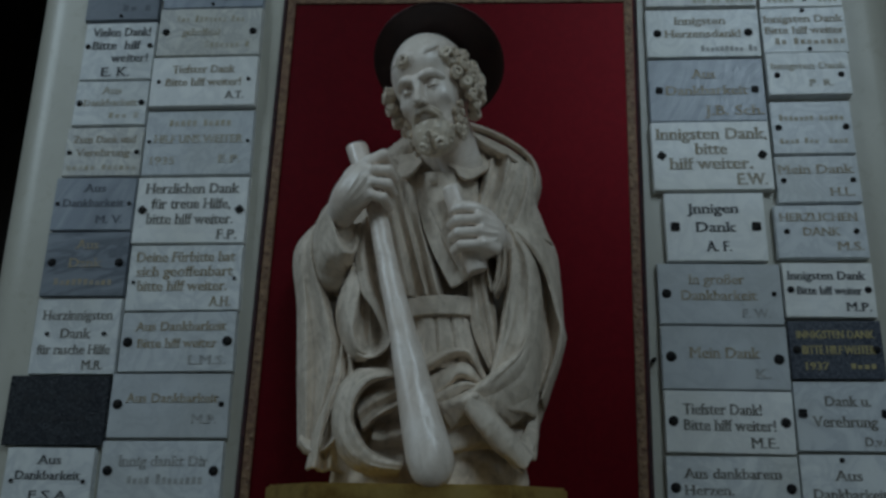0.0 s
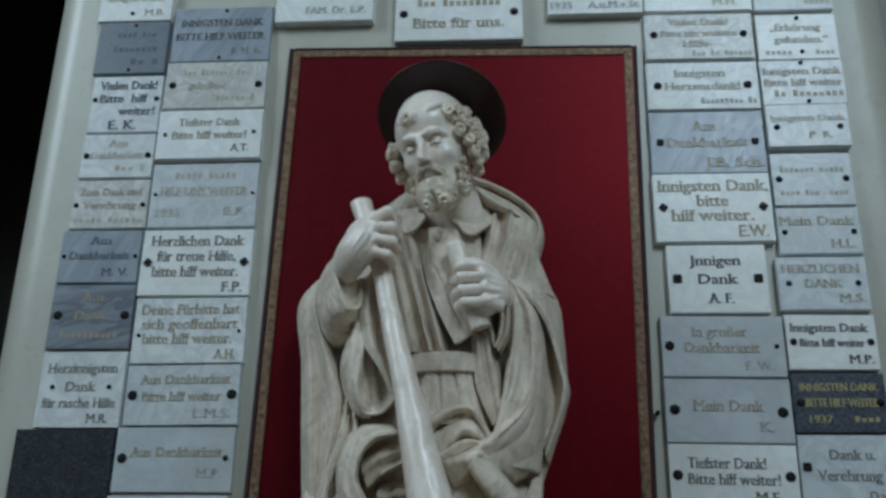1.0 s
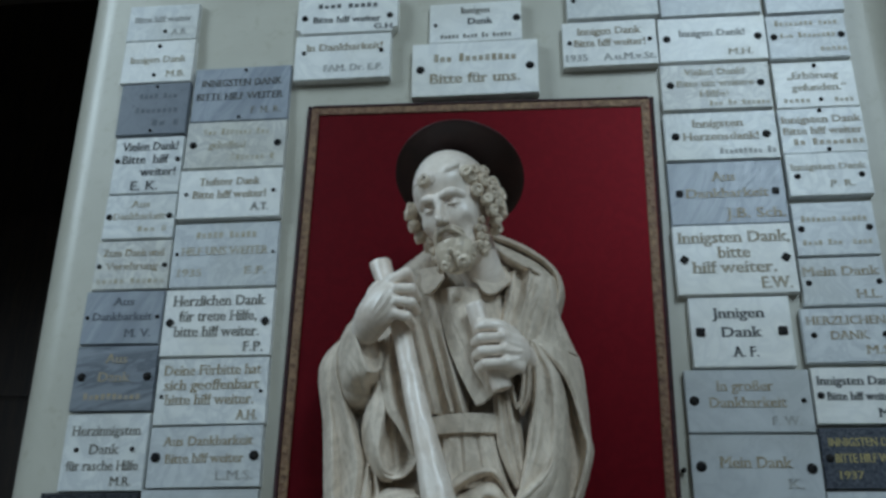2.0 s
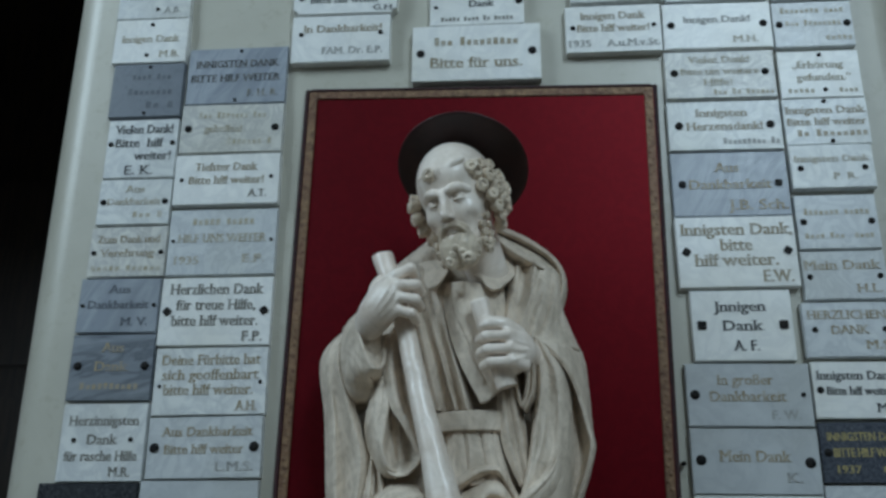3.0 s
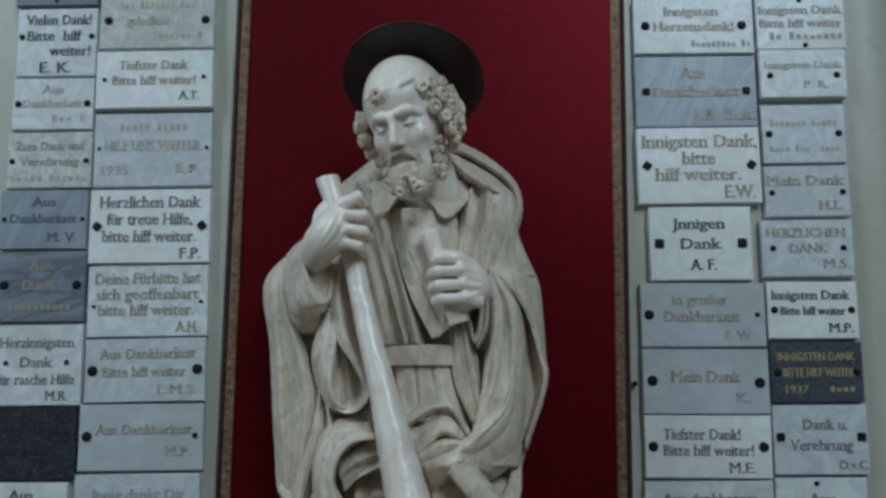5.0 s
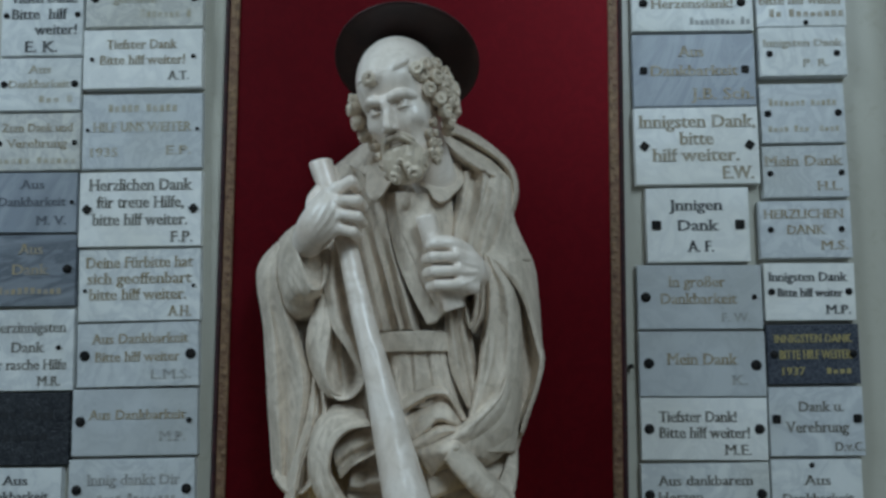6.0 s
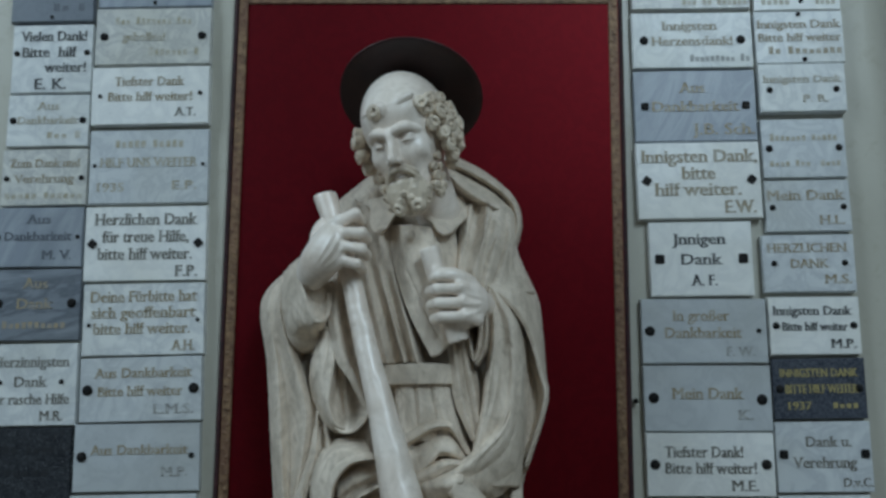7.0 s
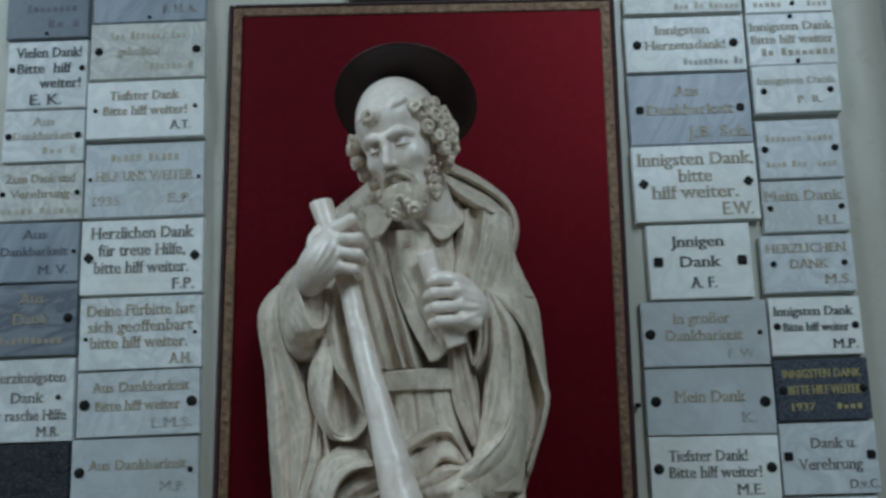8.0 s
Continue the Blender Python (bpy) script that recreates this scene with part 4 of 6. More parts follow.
def robe():
    """The solid body under the cloth: torso, arms, belt and shirt collar, down to the rough drum at the foot."""
    c = Clay((-0.365, -0.325, 1.578), (0.165, -0.010, 2.262), 0.0021)
    # drum and lap
    c.rod((-0.20, -0.10, 1.60), (0.02, -0.10, 1.60), 0.055, 0.052, 0.02)
    c.egg((-0.095, -0.115, 1.60), (0.158, 0.095, 0.07), k=0.02)
    c.egg((-0.10, -0.10, 1.70), (0.155, 0.10, 0.09), k=0.03)
    # waist, chest, shoulders
    c.egg((-0.078, -0.095, 1.83), (0.120, 0.088, 0.13), k=0.03)
    c.egg((-0.088, -0.080, 2.00), (0.160, 0.093, 0.150), k=0.03)
    c.rod((-0.205, -0.080, 2.010), (0.018, -0.075, 2.065), 0.060, 0.058, 0.03)
    c.rod((-0.080, -0.12, 2.09), (-0.075, -0.175, 2.18), 0.055, 0.040, 0.03)
    # arms inside the cloak
    c.tube([(-0.270, -0.085, 1.985), (-0.280, -0.080, 1.90), (-0.275, -0.08, 1.78), (-0.262, -0.08, 1.655)], [0.042, 0.042, 0.042, 0.036], 0.02)
    c.tube([(-0.225, -0.09, 1.90), (-0.222, -0.09, 1.77), (-0.215, -0.10, 1.665)], [0.046, 0.042, 0.042], 0.02)
    c.tube([(0.025, -0.085, 2.06), (0.045, -0.09, 1.98), (0.055, -0.095, 1.87), (0.050, -0.095, 1.77), (0.035, -0.10, 1.69)], [0.050, 0.056, 0.056, 0.054, 0.050], 0.02)
    c.egg((-0.085, -0.08, 2.14), (0.115, 0.05, 0.06), k=0.03)
    c.egg((0.040, -0.090, 2.085), (0.048, 0.055, 0.075), k=0.02)
    c.egg((-0.150, -0.125, 2.105), (0.050, 0.045, 0.050), k=0.02)
    c.rod((-0.262, -0.15, 1.925), (-0.250, -0.19, 1.985), 0.036, 0.030, 0.012)
    c.egg((0.040, -0.155, 1.955), (0.034, 0.050, 0.045), k=0.012)
    # belt
    c.slab([(-0.140, 1.867), (-0.060, 1.869), (0.012, 1.866), (0.012, 1.834), (-0.060, 1.836), (-0.140, 1.835)], -0.2125, -0.065, 1.85, (0.0, 0.0), 0.03, 0.001, bow=4.5)
    # shirt collar, button and neck
    c.slab([(-0.154, 2.145), (-0.151, 2.095), (-0.143, 2.077), (-0.133, 2.072), (-0.122, 2.083), (-0.107, 2.110), (-0.118, 2.140)], -0.216, -0.115, 2.09, (-0.45, 0.75), 0.012)
    c.slab([(-0.064, 2.101), (-0.050, 2.092), (-0.042, 2.077), (-0.031, 2.070), (-0.019, 2.075), (0.000, 2.098), (0.016, 2.122), (0.000, 2.152), (-0.03, 2.145)], -0.217, -0.05, 2.085, (0.42, 0.75), 0.012)
    c.egg((-0.086, -0.2165, 2.071), (0.0095, 0.0060, 0.0095), k=0.001)
    # tool marks on the drum
    c.pleats([(-0.23, 1.63), (-0.23, 1.59)], [(0.05, 1.625), (0.05, 1.59)], 7, 0.014, 0.003)
    verts, faces = c.skin()
    return settle(verts), faces


def sheet(strands, thick, folds=()):
    """Carved cloth: a smooth skin through strands that run along it, with thickness and a rounded rim. folds: creases (above 0) and
    ridges (below 0) from (across, along) to (across, along), both 0 to 1, with their width across and depth."""
    long = max(np.linalg.norm(np.diff(np.array(s), axis=0), axis=1).sum() for s in strands)
    rows = max(10, round(long / 0.0022))
    lines = []
    for s in strands:
        way = np.array(glide(s, 24)) if len(s) > 2 else np.array([np.array(s[0]) + (np.array(s[1]) - np.array(s[0])) * k / 24 for k in range(25)])
        at = np.linspace(0, 1, len(way))
        lines.append(np.stack([np.interp(np.linspace(0, 1, rows), at, way[:, k]) for k in range(3)], 1))
    lines = np.stack(lines)                                     # strands, rows, 3
    wide = np.linalg.norm(np.diff(lines, axis=0), axis=2).sum(0).max()
    cols = max(8, round(wide / 0.0020))
    flat = lines.reshape(len(lines), -1)
    skin = np.array(glide(list(flat), 12))
    pick = np.linspace(0, 1, cols)
    low = np.clip((pick * (len(skin) - 1)).astype(int), 0, len(skin) - 2)
    f = (pick * (len(skin) - 1) - low)[:, None]
    p = (skin[low] * (1 - f) + skin[low + 1] * f).reshape(cols, rows, 3)

    def normals(q):
        n = np.cross(np.gradient(q, axis=0), np.gradient(q, axis=1))
        n /= np.linalg.norm(n, axis=2, keepdims=True) + 1e-12
        return n if n[..., 1].mean() < 0 else -n

    n = normals(p)
    u, v = np.meshgrid(pick, np.linspace(0, 1, rows), indexing="ij")
    rise = 0.0005 * np.sin(p[..., 0] * 310 + 3 * np.sin(p[..., 2] * 90)) * np.sin(p[..., 2] * 140 + 2 * np.sin(p[..., 0] * 120))
    for u0, v0, u1, v1, w, deep in folds:
        t = np.clip((v - v0) / (v1 - v0), 0, 1)
        bend = 0.35 * w * np.sin(t * 5 + 9 * u0)
        off = np.abs(u - (u0 + (u1 - u0) * t) - bend) / w
        fade = np.clip((v - v0) / 0.12 + 0.4, 0, 1) * np.clip((v1 - v) / 0.12 + 0.4, 0, 1)
        rise -= deep * np.exp(-off ** 1.4) * fade
    p = p + n * rise[..., None]
    n = normals(p)
    back = p - n * thick
    count = cols * rows
    index = np.arange(count).reshape(cols, rows)

    def quads(ix):
        return np.stack([ix[:-1, :-1], ix[1:, :-1], ix[1:, 1:], ix[:-1, 1:]], -1).reshape(-1, 4)

    ring = np.concatenate([index[:, 0], index[-1, 1:], index[-2::-1, -1], index[0, -2:0:-1]])
    inner = np.concatenate([index[:, 1], index[-2, 1:], index[-2::-1, -2], index[1, -2:0:-1]])
    front, far = p.reshape(-1, 3), back.reshape(-1, 3)
    out = front[ring] - front[inner]
    out /= np.linalg.norm(out, axis=1, keepdims=True) + 1e-9
    rim = (front[ring] + far[ring]) / 2 + out * thick * 0.45
    verts = np.concatenate([front, far, rim])
    after = np.roll(np.arange(len(ring)), -1)
    r = 2 * count + np.arange(len(ring))
    faces = np.concatenate([quads(index), quads(index + count)[:, ::-1], np.stack([ring, ring[after], r[after], r], 1)[:, ::-1], np.stack([r, r[after], ring[after] + count, ring + count], 1)[:, ::-1]])
    a, b, d = verts[faces[0, 0]], verts[faces[0, 1]], verts[faces[0, 3]]
    if np.cross(b - a, d - a) @ n[0, 0] < 0:
        faces = faces[:, ::-1]
    return verts, faces


def drapery():
    """The shirt, the sleeves and the cloak, laid over the body piece by piece."""
    made = []

    def put(strands, thick, folds=()):
        made.append(sheet(strands, thick, folds))

    # cloak over the arm with the staff, down to its hem
    put([
        [(-0.296, -0.06, 2.046), (-0.344, -0.06, 1.988), (-0.341, -0.06, 1.87), (-0.332, -0.06, 1.762), (-0.319, -0.06, 1.625)],
        [(-0.293, -0.1, 2.045), (-0.347, -0.1, 1.98), (-0.335, -0.1, 1.869), (-0.329, -0.1, 1.765), (-0.319, -0.1, 1.634)],
        [(-0.282, -0.15, 2.036), (-0.326, -0.15, 1.976), (-0.312, -0.15, 1.868), (-0.305, -0.152, 1.767), (-0.296, -0.15, 1.635)],
        [(-0.28, -0.16, 2.033), (-0.311, -0.158, 1.97), (-0.296, -0.152, 1.868), (-0.286, -0.148, 1.767), (-0.287, -0.15, 1.633)],
        [(-0.275, -0.175, 2.029), (-0.3, -0.175, 1.964), (-0.274, -0.178, 1.863), (-0.256, -0.18, 1.777), (-0.276, -0.17, 1.634)],
        [(-0.278, -0.15, 2.027), (-0.294, -0.15, 1.957), (-0.259, -0.158, 1.849), (-0.242, -0.165, 1.776), (-0.269, -0.15, 1.631)]], 0.006, [(0.52, 0.38, 0.58, 0.98, 0.05, 0.004), (0.86, 0.6, 0.88, 1, 0.03, 0.003)])
    # cloak's second fold towards the hem
    put([
        [(-0.251, -0.15, 1.799), (-0.257, -0.165, 1.723), (-0.277, -0.17, 1.652), (-0.288, -0.17, 1.591)],
        [(-0.237, -0.175, 1.795), (-0.239, -0.195, 1.725), (-0.258, -0.2, 1.66), (-0.268, -0.2, 1.592)],
        [(-0.232, -0.165, 1.785), (-0.231, -0.178, 1.728), (-0.249, -0.18, 1.666), (-0.26, -0.175, 1.587)],
        [(-0.222, -0.18, 1.777), (-0.214, -0.2, 1.73), (-0.229, -0.205, 1.682), (-0.244, -0.19, 1.589)],
        [(-0.22, -0.14, 1.766), (-0.203, -0.16, 1.713), (-0.206, -0.18, 1.67), (-0.217, -0.16, 1.584)]], 0.006, [(0.2, 0.1, 0.25, 0.9, 0.05, 0.003)])
    # sleeve of the arm with the staff
    put([
        [(-0.264, -0.205, 2.04), (-0.284, -0.175, 2.033), (-0.304, -0.13, 2.026)],
        [(-0.261, -0.232, 2.006), (-0.285, -0.2, 1.996), (-0.308, -0.15, 1.984)],
        [(-0.249, -0.242, 1.973), (-0.277, -0.212, 1.96), (-0.306, -0.155, 1.946)],
        [(-0.236, -0.244, 1.94), (-0.263, -0.218, 1.929), (-0.296, -0.16, 1.918)],
        [(-0.224, -0.24, 1.932), (-0.243, -0.208, 1.917), (-0.273, -0.16, 1.899)],
        [(-0.215, -0.215, 1.946), (-0.228, -0.18, 1.92), (-0.251, -0.14, 1.899)],
        [(-0.216, -0.195, 1.993), (-0.223, -0.16, 1.95), (-0.235, -0.13, 1.915)]], 0.005, [(0.55, 0.35, 0.75, 0.95, 0.06, 0.004), (0.68, 0.3, 0.95, 0.8, 0.05, 0.004), (0.3, 0.5, 0.5, 1, 0.06, 0.003)])
    # turned lining inside that cuff
    put([
        [(-0.257, -0.215, 2.001), (-0.244, -0.225, 1.964), (-0.228, -0.236, 1.934)],
        [(-0.236, -0.19, 1.999), (-0.23, -0.2, 1.97), (-0.222, -0.215, 1.939)],
        [(-0.214, -0.195, 2.002), (-0.213, -0.2, 1.975), (-0.215, -0.212, 1.947)]], 0.004)
    # hanging bag of that sleeve, near side
    put([
        [(-0.229, -0.17, 1.931), (-0.245, -0.165, 1.895), (-0.253, -0.165, 1.849), (-0.244, -0.165, 1.804), (-0.221, -0.175, 1.768), (-0.196, -0.185, 1.761)],
        [(-0.222, -0.195, 1.928), (-0.232, -0.197, 1.889), (-0.238, -0.197, 1.847), (-0.23, -0.197, 1.804), (-0.212, -0.202, 1.771), (-0.192, -0.205, 1.763)],
        [(-0.217, -0.2, 1.925), (-0.218, -0.208, 1.886), (-0.223, -0.213, 1.845), (-0.222, -0.215, 1.805), (-0.208, -0.215, 1.775), (-0.19, -0.213, 1.766)],
        [(-0.216, -0.2, 1.922), (-0.207, -0.213, 1.88), (-0.211, -0.222, 1.842), (-0.214, -0.225, 1.807), (-0.204, -0.222, 1.777), (-0.188, -0.216, 1.768)]], 0.004, [(0.62, 0.05, 0.62, 0.35, 0.05, 0.003)])
    # hanging bag, far side
    put([
        [(-0.204, -0.205, 1.884), (-0.212, -0.203, 1.831), (-0.216, -0.205, 1.796), (-0.204, -0.216, 1.771)],
        [(-0.202, -0.183, 1.876), (-0.205, -0.184, 1.822), (-0.204, -0.195, 1.791), (-0.195, -0.218, 1.766)],
        [(-0.191, -0.197, 1.866), (-0.189, -0.196, 1.817), (-0.186, -0.204, 1.787), (-0.185, -0.219, 1.764)],
        [(-0.183, -0.188, 1.857), (-0.176, -0.188, 1.812), (-0.173, -0.198, 1.786), (-0.172, -0.217, 1.768)],
        [(-0.167, -0.2, 1.844), (-0.157, -0.198, 1.813), (-0.154, -0.203, 1.793), (-0.159, -0.213, 1.778)]], 0.004, [(0.3, 0.1, 0.4, 0.7, 0.05, 0.003), (0.62, 0.2, 0.6, 0.8, 0.04, 0.002)])
    # cloth falling between the cuff and the staff
    put([
        [(-0.216, -0.185, 2.004), (-0.217, -0.2, 1.934), (-0.203, -0.213, 1.877), (-0.181, -0.216, 1.843), (-0.16, -0.212, 1.802)],
        [(-0.204, -0.19, 2.012), (-0.202, -0.208, 1.938), (-0.19, -0.218, 1.884), (-0.17, -0.22, 1.847), (-0.152, -0.214, 1.8)],
        [(-0.197, -0.175, 2.023), (-0.19, -0.185, 1.944), (-0.178, -0.2, 1.889), (-0.16, -0.205, 1.846), (-0.147, -0.205, 1.799)],
        [(-0.179, -0.19, 2.03), (-0.171, -0.2, 1.947), (-0.157, -0.212, 1.888), (-0.148, -0.212, 1.846), (-0.138, -0.208, 1.797)],
        [(-0.161, -0.17, 2.042), (-0.149, -0.18, 1.948), (-0.14, -0.18, 1.889), (-0.135, -0.18, 1.846), (-0.131, -0.18, 1.794)]], 0.004)
    # long shirt folds beside the staff
    put([
        [(-0.217, -0.13, 2.144), (-0.197, -0.16, 2.034), (-0.164, -0.175, 1.935), (-0.142, -0.18, 1.871)],
        [(-0.186, -0.16, 2.146), (-0.162, -0.192, 2.03), (-0.138, -0.204, 1.933), (-0.122, -0.206, 1.871)],
        [(-0.171, -0.164, 2.137), (-0.15, -0.188, 2.025), (-0.126, -0.19, 1.933), (-0.112, -0.186, 1.871)],
        [(-0.157, -0.172, 2.126), (-0.137, -0.198, 2.024), (-0.112, -0.21, 1.932), (-0.096, -0.21, 1.872)],
        [(-0.145, -0.175, 2.111), (-0.127, -0.195, 2.02), (-0.104, -0.195, 1.93), (-0.09, -0.19, 1.872)],
        [(-0.133, -0.182, 2.1), (-0.114, -0.203, 2.014), (-0.09, -0.214, 1.927), (-0.075, -0.212, 1.87)],
        [(-0.119, -0.184, 2.09), (-0.102, -0.198, 2.01), (-0.079, -0.198, 1.926), (-0.062, -0.19, 1.867)]], 0.005, [(0.42, 0.52, 0.46, 0.98, 0.018, 0.004), (0.75, 0.55, 0.78, 0.98, 0.018, 0.004), (0.24, 0.35, 0.22, 0.9, 0.03, 0.002)])
    # shirt front with its loose lower corner
    put([
        [(-0.12, -0.185, 2.093), (-0.11, -0.207, 2.018), (-0.088, -0.219, 1.949), (-0.053, -0.224, 1.879)],
        [(-0.097, -0.203, 2.09), (-0.089, -0.219, 2.016), (-0.068, -0.227, 1.946), (-0.042, -0.227, 1.882)],
        [(-0.075, -0.206, 2.089), (-0.064, -0.22, 2.016), (-0.051, -0.226, 1.945), (-0.034, -0.225, 1.889)],
        [(-0.048, -0.203, 2.086), (-0.038, -0.216, 2.016), (-0.028, -0.22, 1.945), (-0.021, -0.219, 1.898)],
        [(-0.012, -0.17, 2.086), (-0.007, -0.18, 2.02), (-0.006, -0.19, 1.947), (-0.009, -0.2, 1.904)]], 0.005, [(0.14, 0.03, 0.17, 0.3, 0.012, 0.0022), (0.2, 0.3, 0.52, 0.92, 0.03, 0.0022)])
    # pleated skirt below the belt
    put([
        [(-0.114, -0.185, 1.84), (-0.106, -0.19, 1.75)],
        [(-0.099, -0.2, 1.84), (-0.092, -0.205, 1.751)],
        [(-0.074, -0.203, 1.84), (-0.071, -0.208, 1.75)],
        [(-0.051, -0.202, 1.84), (-0.046, -0.208, 1.75)],
        [(-0.029, -0.198, 1.839), (-0.016, -0.205, 1.75)],
        [(-0.004, -0.17, 1.839), (0.012, -0.18, 1.73)]], 0.004, [(0.1, 0, 0.13, 0.6, 0.01, 0.003), (0.34, 0, 0.36, 0.85, 0.012, 0.006), (0.4, 0, 0.41, 0.6, 0.01, -0.002), (0.56, 0, 0.62, 0.95, 0.014, 0.006), (0.62, 0, 0.72, 0.9, 0.012, -0.002), (0.72, 0, 0.8, 0.8, 0.012, 0.003)])
    # tied end of the girdle
    put([
        [(-0.027, -0.195, 1.9), (-0.024, -0.2, 1.846), (-0.016, -0.203, 1.802), (0.007, -0.205, 1.748)],
        [(-0.018, -0.215, 1.901), (-0.011, -0.218, 1.846), (-0.003, -0.216, 1.802), (0.013, -0.212, 1.75)],
        [(-0.007, -0.203, 1.904), (-0.002, -0.207, 1.851), (0.006, -0.207, 1.806), (0.017, -0.205, 1.754)],
        [(0.002, -0.215, 1.906), (0.008, -0.216, 1.855), (0.016, -0.213, 1.811), (0.021, -0.208, 1.756)],
        [(0.009, -0.18, 1.909), (0.018, -0.19, 1.855), (0.024, -0.19, 1.81), (0.025, -0.19, 1.757)]], 0.004)
    # hanging mouth of the other sleeve, outer lip
    put([
        [(0.021, -0.215, 1.99), (0.021, -0.22, 1.943), (0.019, -0.222, 1.903), (0.012, -0.22, 1.878)],
        [(0.024, -0.232, 1.989), (0.025, -0.237, 1.942), (0.023, -0.237, 1.9), (0.015, -0.232, 1.872)],
        [(0.028, -0.222, 1.99), (0.029, -0.228, 1.942), (0.026, -0.228, 1.897), (0.017, -0.226, 1.869)],
        [(0.033, -0.23, 1.989), (0.035, -0.236, 1.942), (0.031, -0.236, 1.893), (0.019, -0.228, 1.865)],
        [(0.04, -0.19, 1.992), (0.041, -0.195, 1.94), (0.037, -0.2, 1.89), (0.023, -0.2, 1.864)]], 0.003)
    # hanging mouth of the other sleeve, inner lip
    put([
        [(-0.001, -0.205, 1.94), (0.003, -0.212, 1.899), (0.011, -0.22, 1.871)],
        [(0.004, -0.222, 1.939), (0.008, -0.228, 1.899), (0.014, -0.23, 1.872)],
        [(0.012, -0.19, 1.941), (0.015, -0.195, 1.902), (0.018, -0.205, 1.878)],
        [(0.025, -0.18, 1.946), (0.024, -0.185, 1.904), (0.021, -0.2, 1.882)]], 0.003)
    # cloak hanging from the arm with the scroll
    put([
        [(0.032, -0.19, 1.986), (0.037, -0.19, 1.918), (0.028, -0.19, 1.837), (0.016, -0.195, 1.775), (0.005, -0.2, 1.714)],
        [(0.037, -0.212, 1.985), (0.045, -0.222, 1.92), (0.036, -0.224, 1.837), (0.024, -0.226, 1.777), (0.002, -0.232, 1.704)],
        [(0.042, -0.213, 1.984), (0.059, -0.218, 1.92), (0.056, -0.218, 1.837), (0.042, -0.222, 1.776), (0.013, -0.232, 1.692)],
        [(0.046, -0.216, 1.983), (0.071, -0.226, 1.924), (0.074, -0.228, 1.837), (0.066, -0.226, 1.776), (0.035, -0.222, 1.682)],
        [(0.05, -0.212, 1.983), (0.081, -0.212, 1.927), (0.089, -0.212, 1.836), (0.085, -0.208, 1.766), (0.069, -0.2, 1.679)],
        [(0.054, -0.19, 1.983), (0.09, -0.18, 1.927), (0.099, -0.175, 1.836), (0.096, -0.175, 1.764), (0.084, -0.17, 1.675)]], 0.006, [(0.3, 0.2, 0.26, 0.7, 0.04, 0.0025), (0.52, 0.35, 0.42, 0.95, 0.035, 0.004), (0.36, 0.4, 0.3, 0.8, 0.03, -0.002)])
    # hollow behind that edge
    put([
        [(0.047, -0.19, 1.988), (0.084, -0.18, 1.927), (0.092, -0.175, 1.854), (0.091, -0.17, 1.782), (0.074, -0.16, 1.692)],
        [(0.053, -0.18, 1.989), (0.093, -0.155, 1.933), (0.109, -0.148, 1.863), (0.111, -0.15, 1.79), (0.088, -0.15, 1.718)],
        [(0.056, -0.19, 1.986), (0.099, -0.18, 1.926), (0.12, -0.175, 1.854), (0.125, -0.172, 1.8), (0.096, -0.165, 1.714)]], 0.004, [(0.45, 0.2, 0.5, 0.9, 0.08, 0.003)])
    # turned-back rim and outer side of the cloak
    put([
        [(0.039, -0.213, 1.986), (0.07, -0.205, 1.96), (0.099, -0.192, 1.919), (0.119, -0.183, 1.854), (0.126, -0.178, 1.804), (0.094, -0.165, 1.705)],
        [(0.041, -0.212, 1.99), (0.075, -0.205, 1.967), (0.105, -0.19, 1.924), (0.124, -0.176, 1.854), (0.13, -0.168, 1.804), (0.096, -0.155, 1.702)],
        [(0.06, -0.19, 1.996), (0.095, -0.178, 1.974), (0.12, -0.155, 1.926), (0.131, -0.14, 1.854), (0.135, -0.135, 1.803), (0.1, -0.13, 1.697)],
        [(0.112, -0.1, 2.008), (0.127, -0.1, 1.979), (0.134, -0.09, 1.929), (0.138, -0.09, 1.854), (0.139, -0.09, 1.806), (0.102, -0.09, 1.695)]], 0.004, [(0.5, 0.02, 0.75, 0.25, 0.05, 0.004), (0.6, 0.15, 0.72, 0.5, 0.05, 0.002)])
    # cloak swept across to the lap
    put([
        [(0.074, -0.205, 1.819), (0.051, -0.222, 1.774), (0.017, -0.228, 1.741), (-0.021, -0.232, 1.712), (-0.078, -0.225, 1.687)],
        [(0.076, -0.222, 1.806), (0.057, -0.24, 1.765), (0.023, -0.247, 1.734), (-0.015, -0.25, 1.706), (-0.077, -0.24, 1.68)],
        [(0.079, -0.216, 1.784), (0.064, -0.23, 1.744), (0.033, -0.236, 1.714), (-0.004, -0.24, 1.691), (-0.069, -0.235, 1.667)],
        [(0.083, -0.206, 1.757), (0.073, -0.212, 1.718), (0.046, -0.218, 1.688), (0.013, -0.226, 1.672), (-0.052, -0.22, 1.648)],
        [(0.085, -0.185, 1.725), (0.079, -0.188, 1.69), (0.063, -0.19, 1.673), (0.036, -0.195, 1.656), (-0.018, -0.19, 1.635)]], 0.006, [(0.3, 0, 0.35, 0.55, 0.035, 0.004), (0.55, 0.1, 0.5, 0.7, 0.04, 0.003)])
